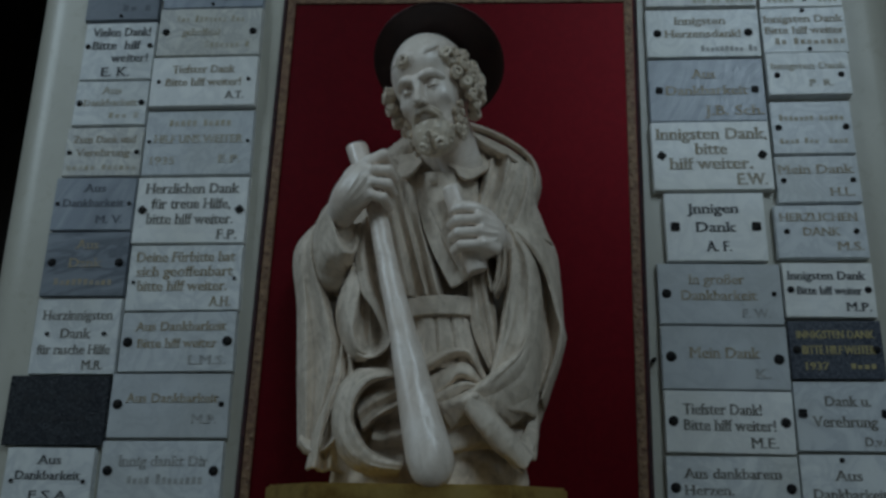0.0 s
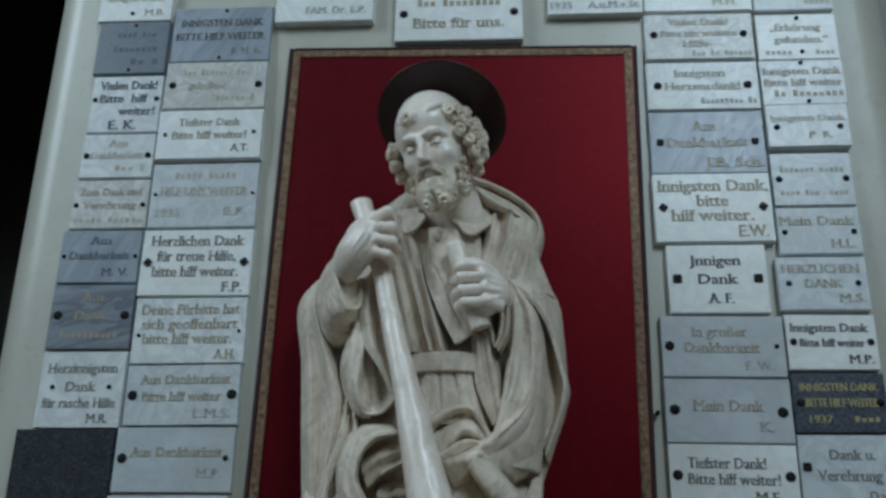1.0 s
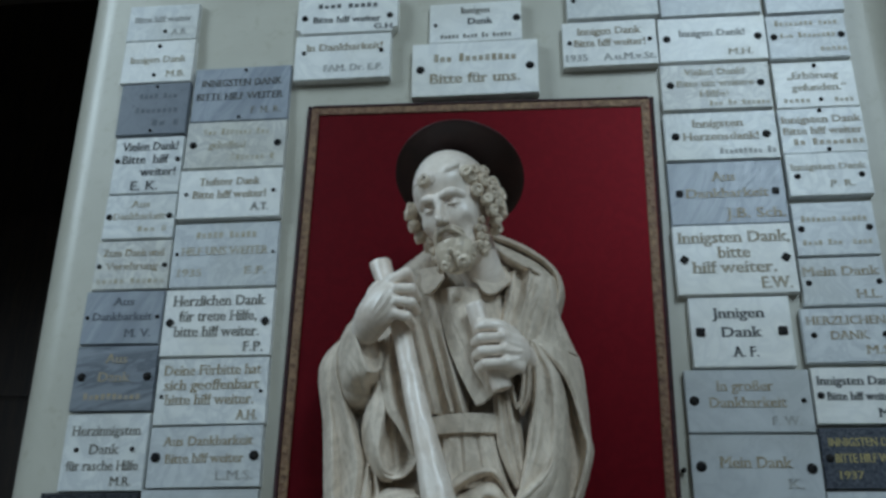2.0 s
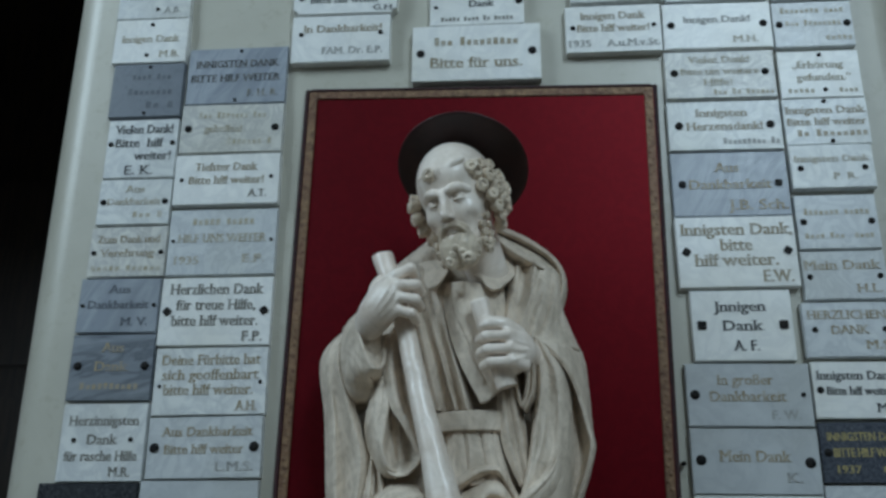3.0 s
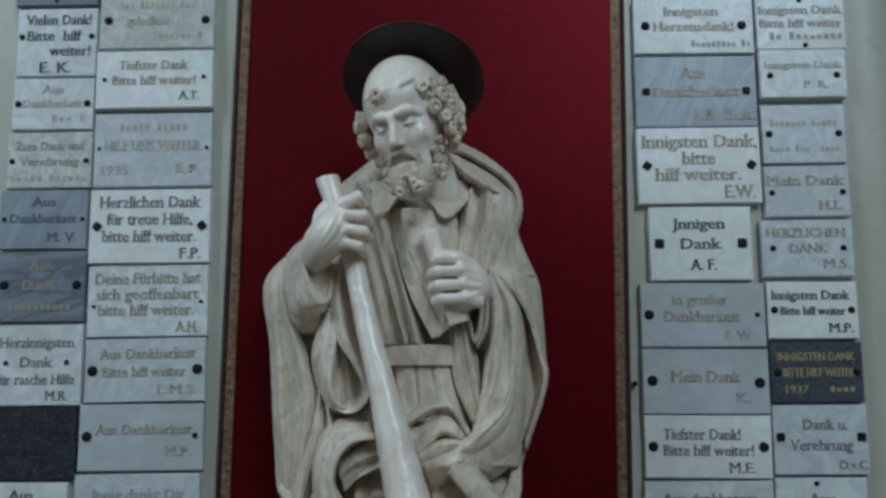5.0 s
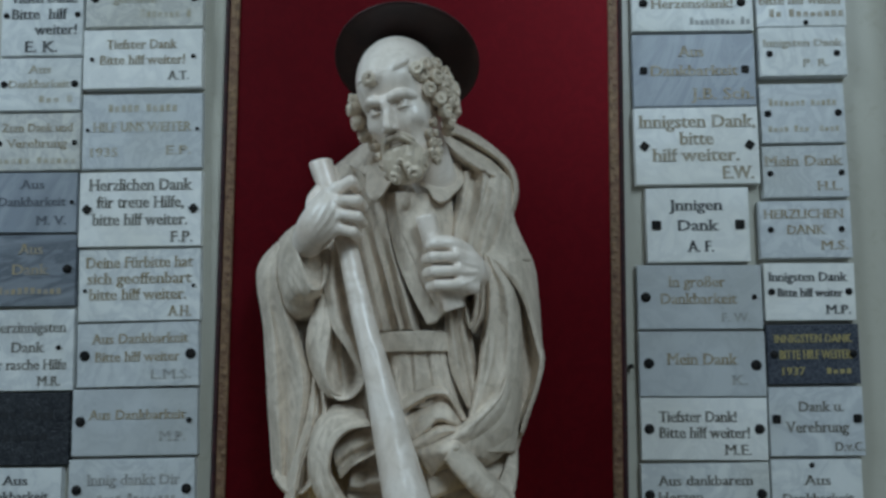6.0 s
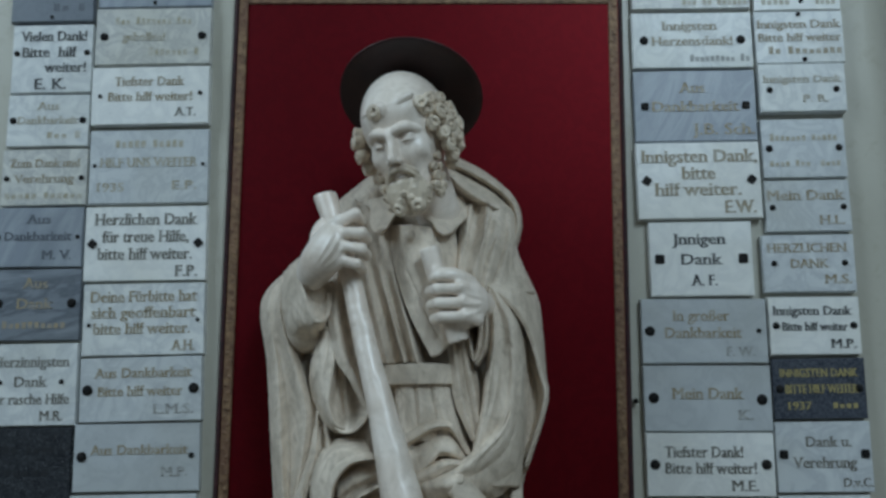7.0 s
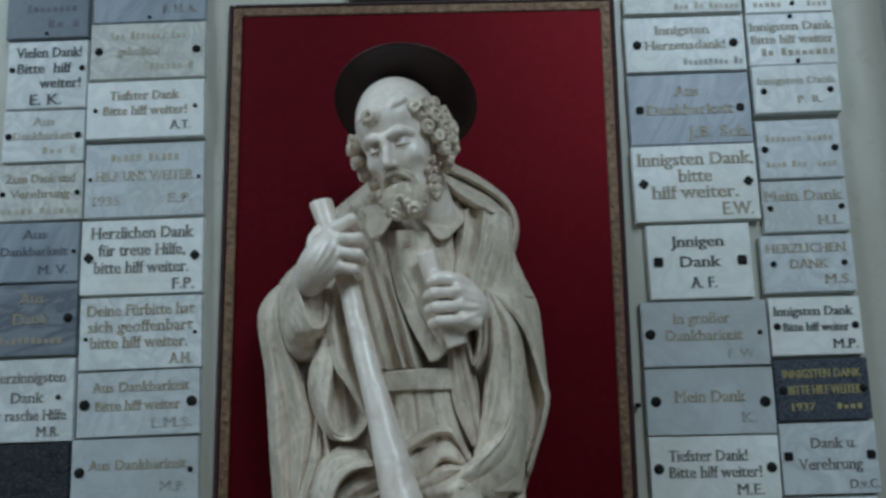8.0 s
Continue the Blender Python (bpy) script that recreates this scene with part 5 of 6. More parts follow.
    # upper roll across the lap
    put([
        [(-0.105, -0.195, 1.754), (-0.067, -0.2, 1.778), (-0.035, -0.2, 1.781), (-0.016, -0.198, 1.769), (0.007, -0.19, 1.729)],
        [(-0.101, -0.214, 1.756), (-0.065, -0.218, 1.775), (-0.032, -0.218, 1.778), (-0.013, -0.215, 1.766), (0.008, -0.205, 1.728)],
        [(-0.093, -0.224, 1.746), (-0.061, -0.228, 1.765), (-0.037, -0.227, 1.771), (-0.021, -0.222, 1.765), (-0.001, -0.21, 1.728)],
        [(-0.094, -0.2, 1.737), (-0.062, -0.2, 1.756), (-0.037, -0.195, 1.764), (-0.023, -0.195, 1.756), (-0.006, -0.195, 1.727)]], 0.004)
    # middle roll across the lap
    put([
        [(-0.101, -0.2, 1.728), (-0.065, -0.205, 1.747), (-0.039, -0.205, 1.759), (-0.02, -0.203, 1.754), (-0.001, -0.2, 1.723)],
        [(-0.091, -0.222, 1.716), (-0.061, -0.229, 1.736), (-0.038, -0.229, 1.747), (-0.016, -0.225, 1.741), (0.001, -0.212, 1.719)],
        [(-0.075, -0.234, 1.701), (-0.053, -0.24, 1.721), (-0.038, -0.24, 1.734), (-0.019, -0.234, 1.729), (-0.006, -0.218, 1.719)],
        [(-0.077, -0.21, 1.693), (-0.054, -0.21, 1.711), (-0.039, -0.208, 1.724), (-0.021, -0.208, 1.719), (-0.01, -0.205, 1.713)]], 0.004)
    # lower roll across the lap
    put([
        [(-0.092, -0.205, 1.703), (-0.061, -0.21, 1.716), (-0.034, -0.21, 1.726), (-0.009, -0.21, 1.724)],
        [(-0.081, -0.24, 1.693), (-0.055, -0.245, 1.709), (-0.029, -0.245, 1.719), (-0.006, -0.235, 1.716)],
        [(-0.073, -0.235, 1.684), (-0.047, -0.24, 1.697), (-0.021, -0.24, 1.71), (-0.004, -0.23, 1.707)]], 0.004)
    # outer limb of the folded strap
    put([
        [(-0.032, -0.245, 1.675), (-0.007, -0.24, 1.643), (0.019, -0.235, 1.614), (0.048, -0.225, 1.592)],
        [(-0.026, -0.268, 1.676), (-0.002, -0.264, 1.645), (0.024, -0.256, 1.617), (0.053, -0.242, 1.59)],
        [(-0.017, -0.272, 1.691), (0.01, -0.268, 1.656), (0.038, -0.26, 1.624), (0.064, -0.245, 1.59)],
        [(-0.011, -0.264, 1.7), (0.021, -0.258, 1.664), (0.048, -0.25, 1.633), (0.074, -0.236, 1.605)],
        [(-0.004, -0.235, 1.704), (0.026, -0.23, 1.668), (0.054, -0.22, 1.638), (0.08, -0.21, 1.614)]], 0.004)
    # inner limb of the folded strap
    put([
        [(-0.074, -0.225, 1.692), (-0.045, -0.236, 1.698), (-0.022, -0.25, 1.703), (-0.006, -0.255, 1.702)],
        [(-0.069, -0.242, 1.683), (-0.042, -0.256, 1.688), (-0.019, -0.27, 1.695), (-0.007, -0.272, 1.695)],
        [(-0.06, -0.24, 1.664), (-0.039, -0.254, 1.676), (-0.022, -0.266, 1.683), (-0.01, -0.27, 1.688)],
        [(-0.05, -0.232, 1.646), (-0.035, -0.246, 1.663), (-0.024, -0.256, 1.673), (-0.016, -0.262, 1.681)]], 0.004)
    # cloth between the limbs of the strap
    put([
        [(-0.054, -0.215, 1.656), (-0.023, -0.215, 1.674), (0.008, -0.21, 1.684), (0.043, -0.2, 1.699), (0.085, -0.16, 1.715)],
        [(-0.053, -0.225, 1.634), (-0.018, -0.225, 1.647), (0.012, -0.205, 1.658), (0.048, -0.18, 1.675), (0.089, -0.14, 1.687)],
        [(-0.048, -0.23, 1.615), (-0.013, -0.22, 1.625), (0.017, -0.2, 1.637), (0.057, -0.175, 1.64), (0.088, -0.14, 1.648)],
        [(-0.046, -0.2, 1.613), (-0.01, -0.19, 1.621), (0.025, -0.19, 1.62), (0.061, -0.19, 1.608), (0.084, -0.15, 1.61)]], 0.005, [(0.55, 0.62, 0.4, 0.98, 0.05, 0.012), (0.45, 0.75, 0.62, 0.95, 0.04, 0.004)])
    # turned tip of the cloak by the strap
    put([
        [(0.043, -0.23, 1.595), (0.058, -0.235, 1.586), (0.065, -0.225, 1.59)],
        [(0.047, -0.215, 1.619), (0.065, -0.22, 1.606), (0.078, -0.2, 1.612)],
        [(0.066, -0.18, 1.653), (0.081, -0.19, 1.634), (0.087, -0.165, 1.641)],
        [(0.079, -0.155, 1.7), (0.087, -0.16, 1.674), (0.091, -0.13, 1.673)]], 0.004)
    # great loop at the foot
    put([
        [(-0.139, -0.245, 1.726), (-0.173, -0.245, 1.716), (-0.195, -0.242, 1.693), (-0.201, -0.242, 1.664), (-0.193, -0.245, 1.643), (-0.177, -0.247, 1.619), (-0.153, -0.25, 1.604), (-0.122, -0.252, 1.598)],
        [(-0.139, -0.262, 1.727), (-0.176, -0.262, 1.719), (-0.197, -0.262, 1.693), (-0.203, -0.263, 1.661), (-0.194, -0.267, 1.637), (-0.178, -0.268, 1.613), (-0.154, -0.27, 1.598), (-0.119, -0.272, 1.592)],
        [(-0.143, -0.25, 1.735), (-0.184, -0.25, 1.729), (-0.211, -0.25, 1.7), (-0.217, -0.252, 1.663), (-0.207, -0.26, 1.631), (-0.188, -0.264, 1.604), (-0.161, -0.268, 1.589), (-0.121, -0.27, 1.584)]], 0.005)
    # outer side of the great loop
    put([
        [(-0.145, -0.25, 1.735), (-0.186, -0.25, 1.73), (-0.212, -0.25, 1.701), (-0.218, -0.252, 1.663), (-0.208, -0.26, 1.631), (-0.189, -0.264, 1.603), (-0.162, -0.268, 1.588), (-0.122, -0.27, 1.583)],
        [(-0.152, -0.225, 1.744), (-0.195, -0.225, 1.741), (-0.223, -0.228, 1.711), (-0.23, -0.238, 1.667), (-0.221, -0.248, 1.627), (-0.199, -0.25, 1.597), (-0.17, -0.25, 1.582), (-0.128, -0.25, 1.577)],
        [(-0.161, -0.18, 1.753), (-0.208, -0.18, 1.751), (-0.239, -0.18, 1.724), (-0.247, -0.19, 1.677), (-0.237, -0.2, 1.627), (-0.214, -0.2, 1.594), (-0.182, -0.2, 1.579), (-0.137, -0.2, 1.575)]], 0.005, [(0.5, 0.2, 0.4, 0.8, 0.1, 0.003)])
    # fold inside the loop
    put([
        [(-0.202, -0.215, 1.688), (-0.177, -0.218, 1.708), (-0.132, -0.22, 1.724)],
        [(-0.196, -0.236, 1.672), (-0.171, -0.242, 1.691), (-0.129, -0.245, 1.708)],
        [(-0.193, -0.225, 1.658), (-0.17, -0.23, 1.678), (-0.13, -0.235, 1.695)],
        [(-0.187, -0.238, 1.647), (-0.164, -0.243, 1.667), (-0.128, -0.245, 1.685)],
        [(-0.19, -0.205, 1.645), (-0.167, -0.205, 1.665), (-0.132, -0.21, 1.683)]], 0.004)
    # bowl inside the loop
    put([
        [(-0.192, -0.195, 1.652), (-0.18, -0.19, 1.671), (-0.157, -0.19, 1.681), (-0.13, -0.19, 1.685)],
        [(-0.179, -0.19, 1.653), (-0.168, -0.185, 1.663), (-0.153, -0.185, 1.668), (-0.13, -0.185, 1.67)],
        [(-0.173, -0.225, 1.635), (-0.158, -0.228, 1.634), (-0.142, -0.23, 1.64), (-0.124, -0.23, 1.643)],
        [(-0.18, -0.205, 1.621), (-0.162, -0.205, 1.617), (-0.143, -0.21, 1.614), (-0.125, -0.21, 1.614)],
        [(-0.17, -0.235, 1.601), (-0.152, -0.24, 1.597), (-0.136, -0.245, 1.592), (-0.12, -0.25, 1.591)]], 0.004)
    # turned hem of the cloak at the foot
    put([
        [(-0.312, -0.13, 1.633), (-0.291, -0.15, 1.613), (-0.263, -0.17, 1.612), (-0.237, -0.19, 1.623)],
        [(-0.304, -0.155, 1.637), (-0.283, -0.178, 1.62), (-0.257, -0.2, 1.617), (-0.235, -0.215, 1.632)],
        [(-0.305, -0.14, 1.648), (-0.284, -0.155, 1.637), (-0.257, -0.175, 1.629), (-0.237, -0.2, 1.649)]], 0.004)
    # collar of the cloak round the shoulder
    put([
        [(-0.038, -0.07, 2.249), (0.019, -0.08, 2.221), (0.065, -0.085, 2.187), (0.096, -0.085, 2.152), (0.104, -0.085, 2.108), (0.095, -0.085, 2.069)],
        [(-0.034, -0.115, 2.231), (0.018, -0.125, 2.204), (0.061, -0.128, 2.175), (0.09, -0.13, 2.142), (0.099, -0.13, 2.101), (0.092, -0.125, 2.063)],
        [(-0.03, -0.13, 2.216), (0.018, -0.148, 2.189), (0.057, -0.152, 2.163), (0.085, -0.152, 2.134), (0.093, -0.15, 2.098), (0.085, -0.145, 2.058)],
        [(-0.028, -0.11, 2.211), (0.016, -0.128, 2.186), (0.054, -0.135, 2.16), (0.08, -0.14, 2.13), (0.086, -0.145, 2.097), (0.08, -0.15, 2.056)]], 0.004, [(0.45, 0.2, 0.5, 0.9, 0.05, 0.002)])
    # fold of the cloak beside the neck
    put([
        [(-0.034, -0.07, 2.232), (0.017, -0.08, 2.205), (0.058, -0.085, 2.179), (0.092, -0.09, 2.145)],
        [(-0.034, -0.115, 2.213), (0.014, -0.13, 2.184), (0.052, -0.14, 2.156), (0.083, -0.148, 2.123)],
        [(-0.03, -0.135, 2.203), (0.008, -0.155, 2.17), (0.037, -0.165, 2.147), (0.065, -0.17, 2.121)],
        [(-0.03, -0.15, 2.193), (0, -0.172, 2.157), (0.024, -0.185, 2.137), (0.042, -0.192, 2.126)],
        [(-0.036, -0.12, 2.193), (-0.007, -0.13, 2.155), (0.013, -0.14, 2.139), (0.032, -0.16, 2.127)]], 0.004)
    # shoulder of the cloak gathered above the arm
    put([
        [(-0, -0.15, 2.131), (-0.006, -0.16, 2.088), (-0.016, -0.168, 2.044), (-0.022, -0.18, 1.992)],
        [(0.013, -0.168, 2.131), (0.006, -0.184, 2.084), (-0.005, -0.192, 2.041), (-0.013, -0.203, 1.985)],
        [(0.026, -0.156, 2.133), (0.02, -0.176, 2.085), (0.008, -0.188, 2.041), (-0.004, -0.196, 1.981)],
        [(0.041, -0.186, 2.129), (0.035, -0.198, 2.081), (0.022, -0.205, 2.034), (0.01, -0.214, 1.978)],
        [(0.052, -0.174, 2.13), (0.045, -0.188, 2.083), (0.033, -0.196, 2.031), (0.021, -0.206, 1.98)],
        [(0.065, -0.17, 2.127), (0.058, -0.19, 2.082), (0.045, -0.2, 2.03), (0.032, -0.212, 1.981)],
        [(0.078, -0.16, 2.124), (0.071, -0.178, 2.074), (0.057, -0.188, 2.027), (0.043, -0.2, 1.984)]], 0.004, [(0.25, 0.1, 0.3, 0.7, 0.02, 0.0025), (0.66, 0.18, 0.6, 0.45, 0.03, 0.004), (0.82, 0.35, 0.7, 0.62, 0.025, 0.0035), (0.45, 0.3, 0.5, 0.9, 0.03, 0.002), (0.74, 0.3, 0.66, 0.6, 0.02, -0.002)])
    # outer shoulder of the cloak
    put([
        [(0.063, -0.168, 2.121), (0.062, -0.175, 2.075), (0.05, -0.182, 2.028), (0.037, -0.2, 1.984)],
        [(0.076, -0.165, 2.12), (0.078, -0.182, 2.072), (0.066, -0.188, 2.025), (0.054, -0.2, 1.984)],
        [(0.085, -0.15, 2.119), (0.085, -0.162, 2.067), (0.084, -0.165, 2.025), (0.083, -0.175, 1.984)],
        [(0.094, -0.13, 2.115), (0.09, -0.135, 2.066), (0.101, -0.135, 2.025), (0.115, -0.13, 1.986)],
        [(0.1, -0.08, 2.119), (0.095, -0.08, 2.07), (0.108, -0.08, 2.03), (0.127, -0.08, 1.988)]], 0.004, [(0.3, 0.35, 0.45, 0.9, 0.04, 0.003), (0.5, 0.5, 0.62, 0.95, 0.04, 0.003)])
    # cloak on the other shoulder
    put([
        [(-0.227, -0.07, 2.156), (-0.189, -0.07, 2.186), (-0.161, -0.07, 2.21), (-0.139, -0.07, 2.238)],
        [(-0.219, -0.115, 2.145), (-0.181, -0.12, 2.173), (-0.153, -0.12, 2.196), (-0.131, -0.115, 2.223)],
        [(-0.208, -0.14, 2.131), (-0.173, -0.145, 2.154), (-0.148, -0.14, 2.172), (-0.126, -0.13, 2.192)],
        [(-0.197, -0.15, 2.111), (-0.166, -0.157, 2.127), (-0.151, -0.152, 2.139), (-0.133, -0.14, 2.151)]], 0.004, [(0.45, 0.1, 0.5, 0.9, 0.05, 0.003)])
    verts, faces, start = [], [], 0
    for v, f in made:
        verts.append(v)
        faces.append(f + start)
        start += len(v)
    return np.concatenate(verts), np.concatenate(faces)


def staff():
    c = Clay((-0.265, -0.345, 1.565), (-0.015, -0.16, 2.165), 0.0022)
    c.tube([(-0.228, -0.192, 2.152), (-0.207, -0.206, 2.09), (-0.178, -0.222, 2.00), (-0.154, -0.240, 1.90), (-0.130, -0.257, 1.81), (-0.108, -0.272, 1.725), (-0.086, -0.285, 1.65), (-0.074, -0.290, 1.615)],
           [0.0180, 0.0155, 0.0155, 0.0165, 0.0195, 0.025, 0.031, 0.032], 0.006, steps=6)
    c.egg((-0.229, -0.190, 2.171), (0.05, 0.05, 0.028), (0, -14, 0), 0.001, True)
    # knots and rubbed hollows
    for k in range(26):
        f = (k + 0.5) / 26
        z = 1.60 + 0.42 * f
        x = -0.070 - 0.115 * f + 0.012 * math.sin(k * k * 1.7)
        c.crease([(x - 0.006, z + 0.016), (x, z), (x + 0.005, z - 0.018)], 0.006, 0.0012 * math.sin(k * 3.7), 0.2)
    verts, faces = c.skin()
    return settle(verts), faces


def right_hand():
    """The hand round the staff: its back to the front, the fingers bent over."""
    c = Clay((-0.285, -0.325, 1.95), (-0.125, -0.17, 2.14), 0.0019)
    c.rod((-0.268, -0.150, 1.990), (-0.240, -0.218, 2.014), 0.018, 0.020, 0.01)
    c.tube([(-0.240, -0.226, 2.016), (-0.222, -0.244, 2.038), (-0.200, -0.252, 2.062)], [0.021, 0.025, 0.026], 0.012)
    c.egg((-0.203, -0.250, 2.058), (0.031, 0.019, 0.030), (0, -35, 0), 0.01)
    for x, y, z, r, dx, dz in ((-0.190, -0.255, 2.094, 0.0098, 0.022, 0.011), (-0.182, -0.263, 2.074, 0.0102, 0.024, 0.0), (-0.181, -0.265, 2.052, 0.0100, 0.023, -0.004), (-0.187, -0.261, 2.032, 0.0090, 0.022, -0.006)):
        c.rod((x - 0.022, y + 0.006, z - 0.012), (x, y - 0.004, z), r, r * 1.12, 0.006)
        c.rod((x, y - 0.004, z), (x + dx, y - 0.004, z + dz), r * 1.05, r, 0.003)
        c.rod((x + dx, y - 0.004, z + dz), (x + dx + 0.006, y + 0.022, z + dz - 0.006), r, r * 0.9, 0.003)
    c.tube([(-0.232, -0.225, 2.050), (-0.233, -0.215, 2.082), (-0.222, -0.208, 2.104)], [0.011, 0.0105, 0.0085], 0.004)
    for k in range(3):
        c.crease([(-0.188 + 0.002 * k, 2.084 - 0.021 * k), (-0.172 + 0.002 * k, 2.085 - 0.023 * k), (-0.155, 2.084 - 0.024 * k)], 0.0024, 0.004)
    for k in range(3):
        c.crease([(-0.226 + 0.004 * k, 2.026 - 0.006 * k), (-0.208 + 0.006 * k, 2.052 - 0.009 * k), (-0.196 + 0.006 * k, 2.078 - 0.014 * k)], 0.0035, -0.0022)
    verts, faces = c.skin()
    return verts + np.array((0.0, 0.0, -0.006)), faces


def left_hand():
    """The hand round the rolled scroll."""
    c = Clay((-0.085, -0.315, 1.885), (0.065, -0.19, 2.065), 0.0019)
    a, b = (-0.048, -0.240, 2.030), (-0.014, -0.236, 1.918)
    c.rod(a, b, 0.0172, 0.0172, 0.002)
    axis = (Vector(b) - Vector(a)).normalized()
    for end, way in ((Vector(a), -axis), (Vector(b), axis)):
        tip = end + way * 0.0125
        c.rod(tip + way * 0.012, tip + way * 0.03, 0.028, 0.028, 0.001, True)
        c.rod(end, end + way * 0.012, 0.0172, 0.0172, 0.001)
        c.rod(tip + way * 0.024, tip + way * 0.03, 0.0235, 0.0235, 0.001, True)
    c.crease([(-0.040, 2.055), (-0.022, 1.99), (-0.003, 1.91)], 0.0022, 0.003)
    c.rod((0.040, -0.175, 1.955), (0.014, -0.235, 1.960), 0.024, 0.025, 0.01)
    c.egg((0.006, -0.247, 1.957), (0.030, 0.022, 0.037), (0, 14, 0), 0.01)
    for x, z, r in ((-0.020, 1.981, 0.0102), (-0.018, 1.959, 0.0105), (-0.014, 1.938, 0.0098)):
        c.rod((x + 0.034, -0.258, z - 0.006), (x + 0.012, -0.270, z), r, r * 1.1, 0.006)
        c.rod((x + 0.012, -0.270, z), (x - 0.020, -0.266, z - 0.001), r * 1.08, r, 0.003)
        c.rod((x - 0.020, -0.266, z - 0.001), (x - 0.032, -0.246, z - 0.003), r, r * 0.9, 0.003)
    c.tube([(0.010, -0.248, 1.988), (-0.014, -0.262, 1.999), (-0.034, -0.266, 2.000), (-0.046, -0.260, 1.996)], [0.012, 0.0115, 0.010, 0.0085], 0.004)
    c.tube([(-0.030, -0.266, 2.000), (-0.042, -0.262, 2.008)], [0.009, 0.008], 0.003)
    for k in range(3):
        c.crease([(-0.058, 1.990 - 0.0215 * k), (-0.03, 1.9895 - 0.0215 * k), (-0.004, 1.986 - 0.020 * k)], 0.0024, 0.004)
    for k in range(3):
        c.crease([(-0.002 + 0.003 * k, 1.972 - 0.018 * k), (0.014, 1.968 - 0.013 * k), (0.028, 1.965 - 0.009 * k)], 0.0035, -0.0022)
    return c.skin()


def head():
    """Bald crown, lowered eyes, snail curls at the temples and in the beard; shaped upright, then bowed and turned."""
    c = Clay((-0.100, -0.130, -0.150), (0.100, 0.110, 0.125), 0.0013)
    hair = Clay((-0.100, -0.130, -0.150), (0.100, 0.110, 0.125), 0.0013)
    c.rod((0.0, 0.045, -0.13), (0, 0.02, -0.03), 0.040, 0.042, 0.02)
    c.egg((0, 0.014, 0.029), (0.068, 0.085, 0.079), k=0.02)
    c.egg((0, -0.020, -0.020), (0.047, 0.056, 0.070), k=0.015)
    c.egg((0, -0.024, -0.070), (0.040, 0.046, 0.034), k=0.015)
    # forehead, temples, cheekbones
    c.egg((0, -0.040, 0.040), (0.046, 0.034, 0.030), k=0.015)
    for s in (-1, 1):
        c.egg((s * 0.031, -0.050, -0.026), (0.014, 0.015, 0.017), (0, s * 25, 0), 0.018)
        c.egg((s * 0.041, -0.070, -0.052), (0.012, 0.018, 0.018), k=0.010, cut=True)
        # socket, ball, lids, brow
        c.egg((s * 0.0220, -0.086, 0.0000), (0.0150, 0.020, 0.0092), (0, s * 6, 0), 0.004, True)
        c.egg((s * 0.0228, -0.0610, -0.0020), (0.0110, 0.0115, 0.0100), k=0.002)
        c.tube([(s * 0.0110, -0.066, -0.005), (s * 0.0175, -0.0728, -0.0050), (s * 0.0255, -0.0722, -0.0055), (s * 0.0355, -0.060, -0.0078)], [0.0013, 0.0018, 0.0018, 0.0013], 0.0015)
        c.tube([(s * 0.0115, -0.066, -0.0075), (s * 0.0225, -0.0695, -0.0110), (s * 0.034, -0.060, -0.0092)], [0.0011, 0.0016, 0.0011], 0.002)
        c.tube([(s * 0.007, -0.0775, 0.0100), (s * 0.018, -0.0765, 0.0140), (s * 0.029, -0.0695, 0.0135), (s * 0.040, -0.0550, 0.0060)], [0.0040, 0.0044, 0.0042, 0.0030], 0.006)
        c.egg((s * 0.0080, -0.0865, -0.0335), (0.0054, 0.0088, 0.0054), k=0.003)
        c.egg((s * 0.0048, -0.0930, -0.0400), (0.0030, 0.0050, 0.0026), k=0.0015, cut=True)
        # moustache sweeping down into the beard
        hair.tube([(s * 0.002, -0.0850, -0.0455), (s * 0.012, -0.0820, -0.0480), (s * 0.022, -0.0735, -0.0580), (s * 0.027, -0.068, -0.078)], [0.0046, 0.0056, 0.0052, 0.0035], 0.004)
        hair.crease([(s * 0.006, -0.042), (s * 0.018, -0.048), (s * 0.029, -0.064)], 0.0018, 0.0022, front=-0.12, back=-0.05)
    # nose: a narrow straight ridge
    c.tube([(0, -0.0780, 0.0090), (0, -0.0830, -0.0080), (0, -0.0935, -0.0230), (0, -0.0970, -0.0305)], [0.0048, 0.0046, 0.0052, 0.0062], 0.003)
    c.tube([(0, -0.074, 0.010), (0, -0.0765, -0.012), (0, -0.083, -0.030)], [0.0068, 0.0068, 0.0088], 0.005)
    c.tube([(-0.016, -0.0850, -0.0535), (0, -0.0905, -0.0525), (0.016, -0.0850, -0.0535)], [0.0010, 0.0013, 0.0010], 0.002, True)
    c.egg((0, -0.0775, -0.0585), (0.0115, 0.0060, 0.0040), k=0.003)
    hair.egg((0, -0.0700, -0.0665), (0.019, 0.014, 0.009), k=0.004)
    hair.egg((0, -0.0640, -0.0745), (0.028, 0.018, 0.014), k=0.006)
    hair.egg((0, -0.0600, -0.0880), (0.036, 0.026, 0.028), k=0.010)
